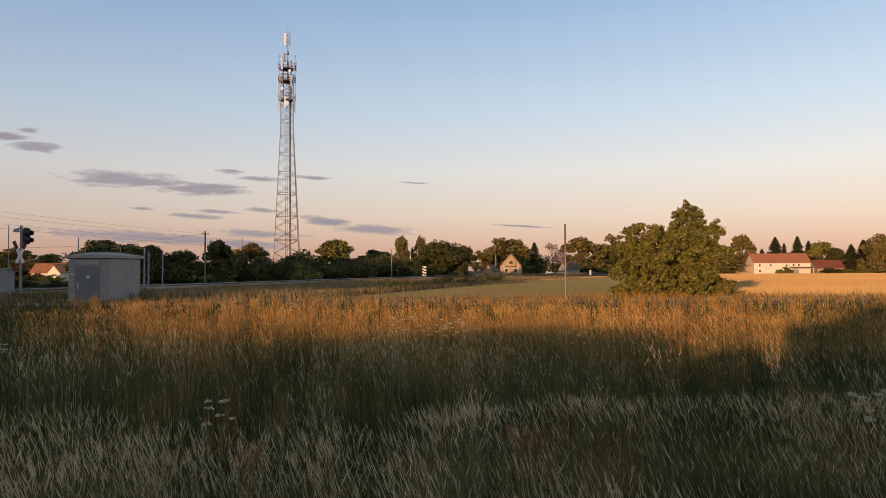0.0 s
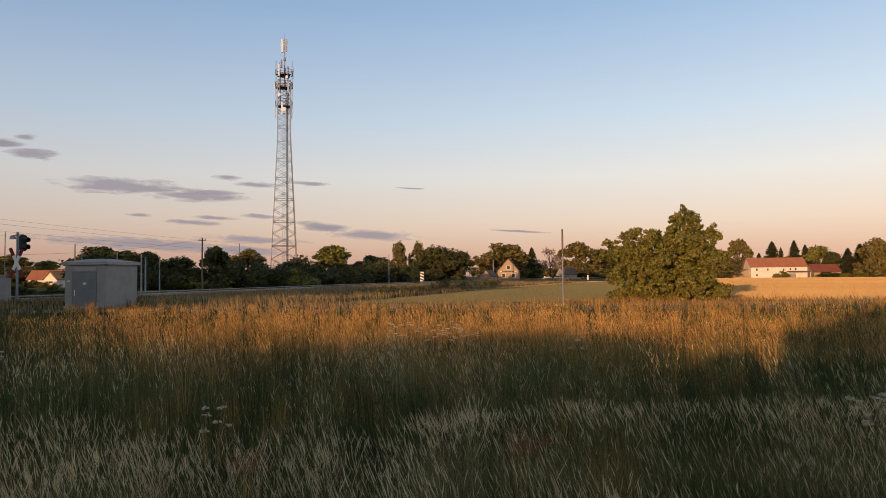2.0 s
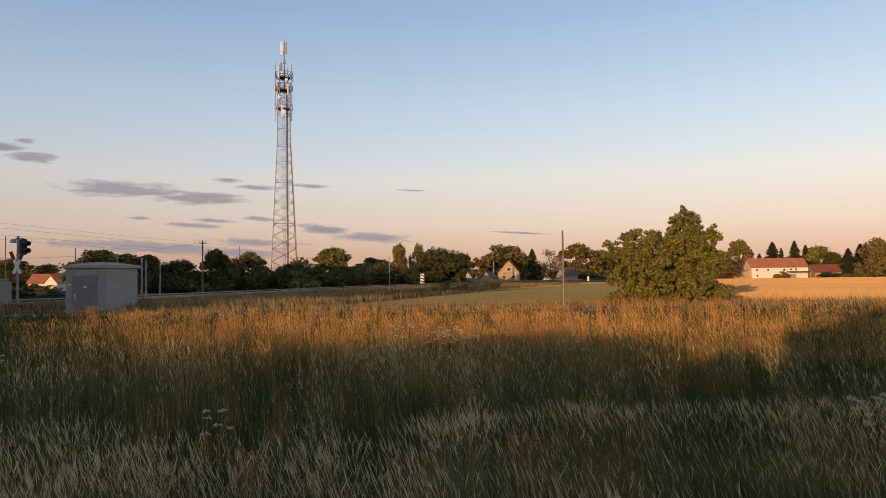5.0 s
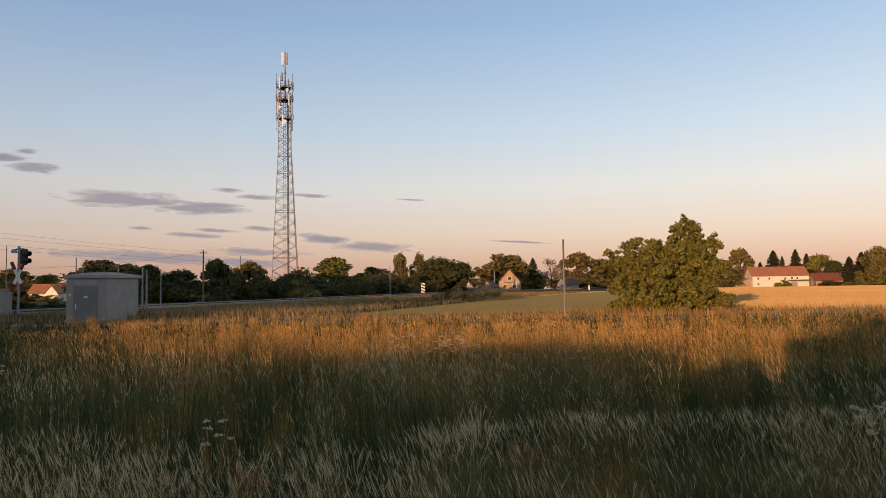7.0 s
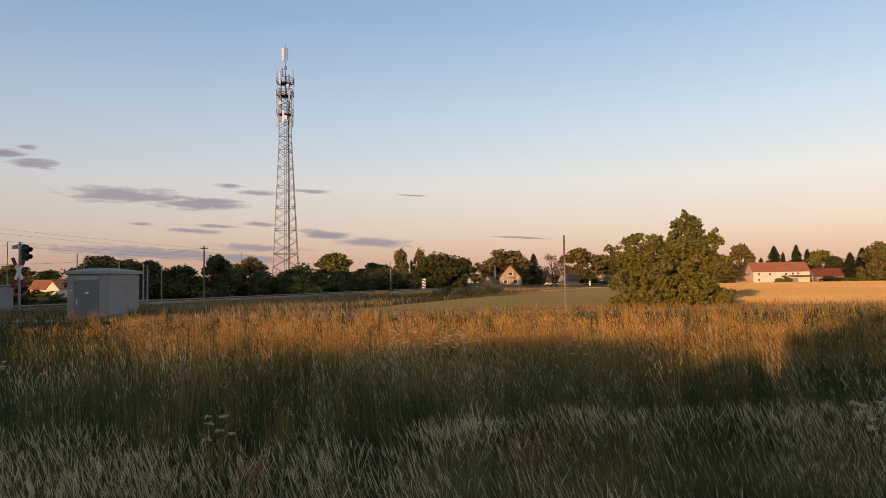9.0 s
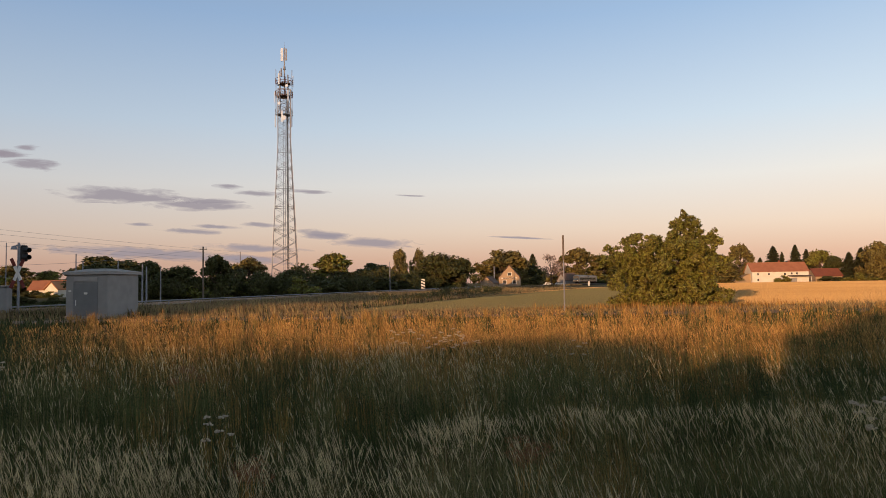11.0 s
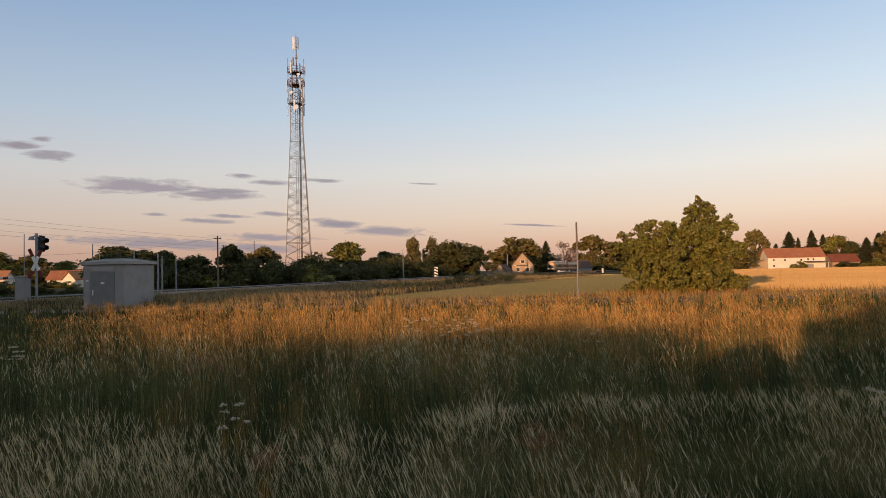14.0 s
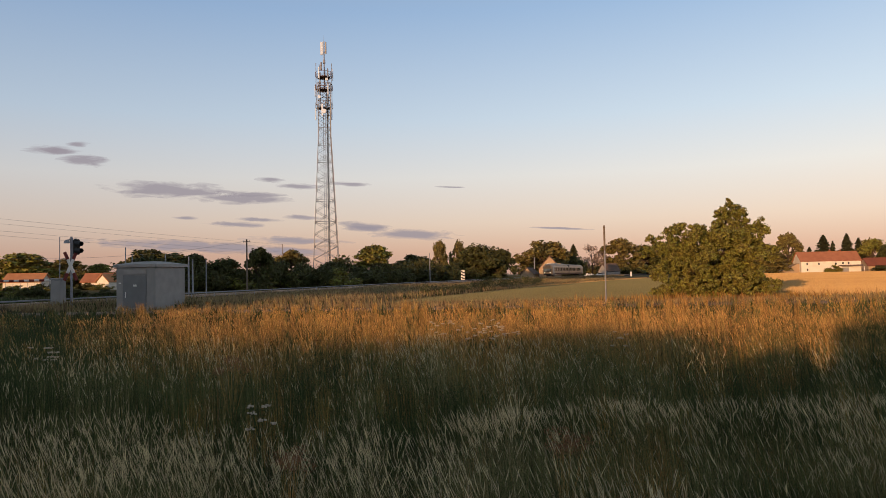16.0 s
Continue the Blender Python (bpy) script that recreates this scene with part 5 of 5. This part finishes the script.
CLOUD = cloud_material()
for layer, (x, z, w, h) in enumerate([(-2202, 697, 143, 29), (-2073, 641, 200, 40), (-1613, 476, 542, 63), (-1284, 422, 428, 34), (-1084, 516, 114, 17),
                   (-941, 480, 171, 23), (-683, 487, 171, 17), (-1554, 332, 114, 14), (-1155, 312, 200, 17), (-926, 319, 171, 17),
                   (-612, 271, 257, 29), (-355, 220, 371, 34), (-139, 462, 150, 7), (-997, 142, 343, 40), (-597, 253, 200, 23),
                   (403, 236, 257, 7), (-2189, 755, 114, 23), (-2346, 735, 257, 34), (-1560, 185, 900, 46), (-1000, 205, 420, 26), (-1330, 300, 260, 18), (-1240, 462, 260, 22)]):
    s = Shape()
    w, h = w * 1.6, h * 1.7
    for i in range(25):
        q = i / 24 * 2 - 1
        e = math.sqrt(max(0.0, 1 - q * q)) * h / 2 * (1 + 0.3 * noise.noise((x + q * 3, z, 0.5)))
        s.v += [(q * w / 2, 0, -e - 0.5), (q * w / 2, 0, e + 0.5)]
    s.f = [(2 * i, 2 * i + 2, 2 * i + 3, 2 * i + 1) for i in range(24)]
    c = solid("cloud", s, CLOUD, "thin grey-violet evening cloud low in the sky", "cloud", "structure", "evening clouds")
    c.matrix_basis = pose(x, 3500 + 9 * layer, z, 0, 3.5)


# ---------------------------------------------------------------- train
TRAIN_SIDE = material("train_side", (0.56, 0.32, 0.17), (0.44, 0.25, 0.14), 0.6, 0.4, bump=0.03)
TRAIN_ROOF = material("train_roof", (0.62, 0.53, 0.45), (0.48, 0.42, 0.36), 0.8, 0.6, bump=0.1)
LAMP = glowing("headlight", (1.0, 0.75, 0.45), 1.2)
GLASS = bpy.data.materials.new("train_glass")
GLASS.use_nodes = True
GLASS.node_tree.nodes["Principled BSDF"].inputs["Base Color"].default_value = (0.05, 0.055, 0.06, 1)
GLASS.node_tree.nodes["Principled BSDF"].inputs["Roughness"].default_value = 0.08
GLASS.node_tree.nodes["Principled BSDF"].inputs["Specular IOR Level"].default_value = 1.0


def railcar():
    """A single diesel railcar; its front looks along -y."""
    t = thing("railcar", (0, 0, 0), "cream and orange diesel railcar running on the line", "train")
    L, W = 47.0, 2.85
    outline = [(-W / 2, 0.75), (W / 2, 0.75), (W / 2, 2.9), (W / 2 - 0.12, 3.35), (0.75, 3.75), (-0.75, 3.75), (-W / 2 + 0.12, 3.35), (-W / 2, 2.9)]
    body = Shape()
    rings = [(0.0, 0.90, 0.92), (0.35, 0.98, 0.99), (1.0, 1, 1), (L - 1.0, 1, 1), (L - 0.35, 0.98, 0.99), (L, 0.90, 0.92)]
    for y, sx, sz in rings:
        body.v += [(x * sx, y, 0.75 + (z - 0.75) * sz) for x, z in outline]
    for r in range(len(rings) - 1):
        body.f += [(r * 8 + i, r * 8 + (i + 1) % 8, r * 8 + 8 + (i + 1) % 8, r * 8 + 8 + i) for i in range(8)]
    body.f += [tuple(range(7, -1, -1)), tuple(range(40, 48))]
    part("body", body, TRAIN_SIDE, t)
    part("stripe", Shape().box((W + 0.02, L - 2.2, 0.4), (0, L / 2, 1.0)), RUSTY, t, "brown band along the lower side")
    part("roof", Shape().box((2.0, L - 2, 0.3), (0, L / 2, 3.78), None, 0.1).box((1.5, 5, 0.35), (0, 7, 4.0), None, 0.1).box((1.5, 4, 0.3), (0, 17, 4.0), None, 0.1), TRAIN_ROOF, t, "pale roof with equipment boxes")
    part("bellows", Shape().box((W + 0.06, 0.9, 2.9), (0, L / 2, 2.2), None, 0.05), BLACK, t, "dark folding gangway between the two cars")
    part("windscreen", Shape().box((2.3, 0.14, 1.5), (0, 0.06, 2.35), Matrix.Rotation(radians(-4), 3, "X"), 0.05), GLASS, t, "wide dark windscreen")
    for x in (-0.85, 0.85):
        part("headlight", Shape().tube((x, 0.02, 1.35), (x, -0.06, 1.35), 0.17, 0.15, 10), LAMP, t, "lit headlight")
    part("headlight", Shape().tube((0, 0.15, 3.4), (0, 0.02, 3.4), 0.13, 0.12, 10), LAMP, t, "lit top headlight")
    for s in (-1, 1):
        for i in range(18):
            part("window", Shape().box((0.04, 1.55, 0.95), (s * (W / 2 + 0.005), 3.8 + i * 2.2, 2.35), None, 0.01), GLASS, t)
        for y in (2.2, L - 2.2):
            part("door", Shape().box((0.05, 1.1, 2.2), (s * (W / 2 + 0.01), y, 1.95), None, 0.01), TRAIN_ROOF, t, "pale sliding door")
    part("bumper", Shape().box((2.3, 0.3, 0.35), (0, -0.05, 0.85), None, 0.08), BLACK, t)
    for yb in (3.8, L - 3.8):
        bogie = part("bogie", Shape().box((2.0, 2.6, 0.35), (0, yb, 0.55), None, 0.05), BLACK, t)
        for y in (yb - 0.95, yb + 0.95):
            wheel = Shape()
            for x in (-0.75, 0.75):
                wheel.tube((x - 0.07, y, 0.42), (x + 0.07, y, 0.42), 0.42, n=14)
            wheel.tube((-0.75, y, 0.42), (0.75, y, 0.42), 0.08, n=6)
            part("wheelset", wheel, RUSTY, bogie)
    return t


train = railcar()


def motions():
    rows = []
    for t, y in ((0, 604), (4, 498), (8, 394), (10, 343), (11.5, 305), (12.5, 282), (13.5, 260), (14.5, 238), (15, 227.5), (15.5, 218), (16, 208.5)):
        slope = 0.27 + 0.0006 * (y - 73)
        rows.append((t, pose(track_x(y), y, track_z(y), 0, 0, -math.degrees(math.atan(slope)))))
    walk(train, rows)


motions()
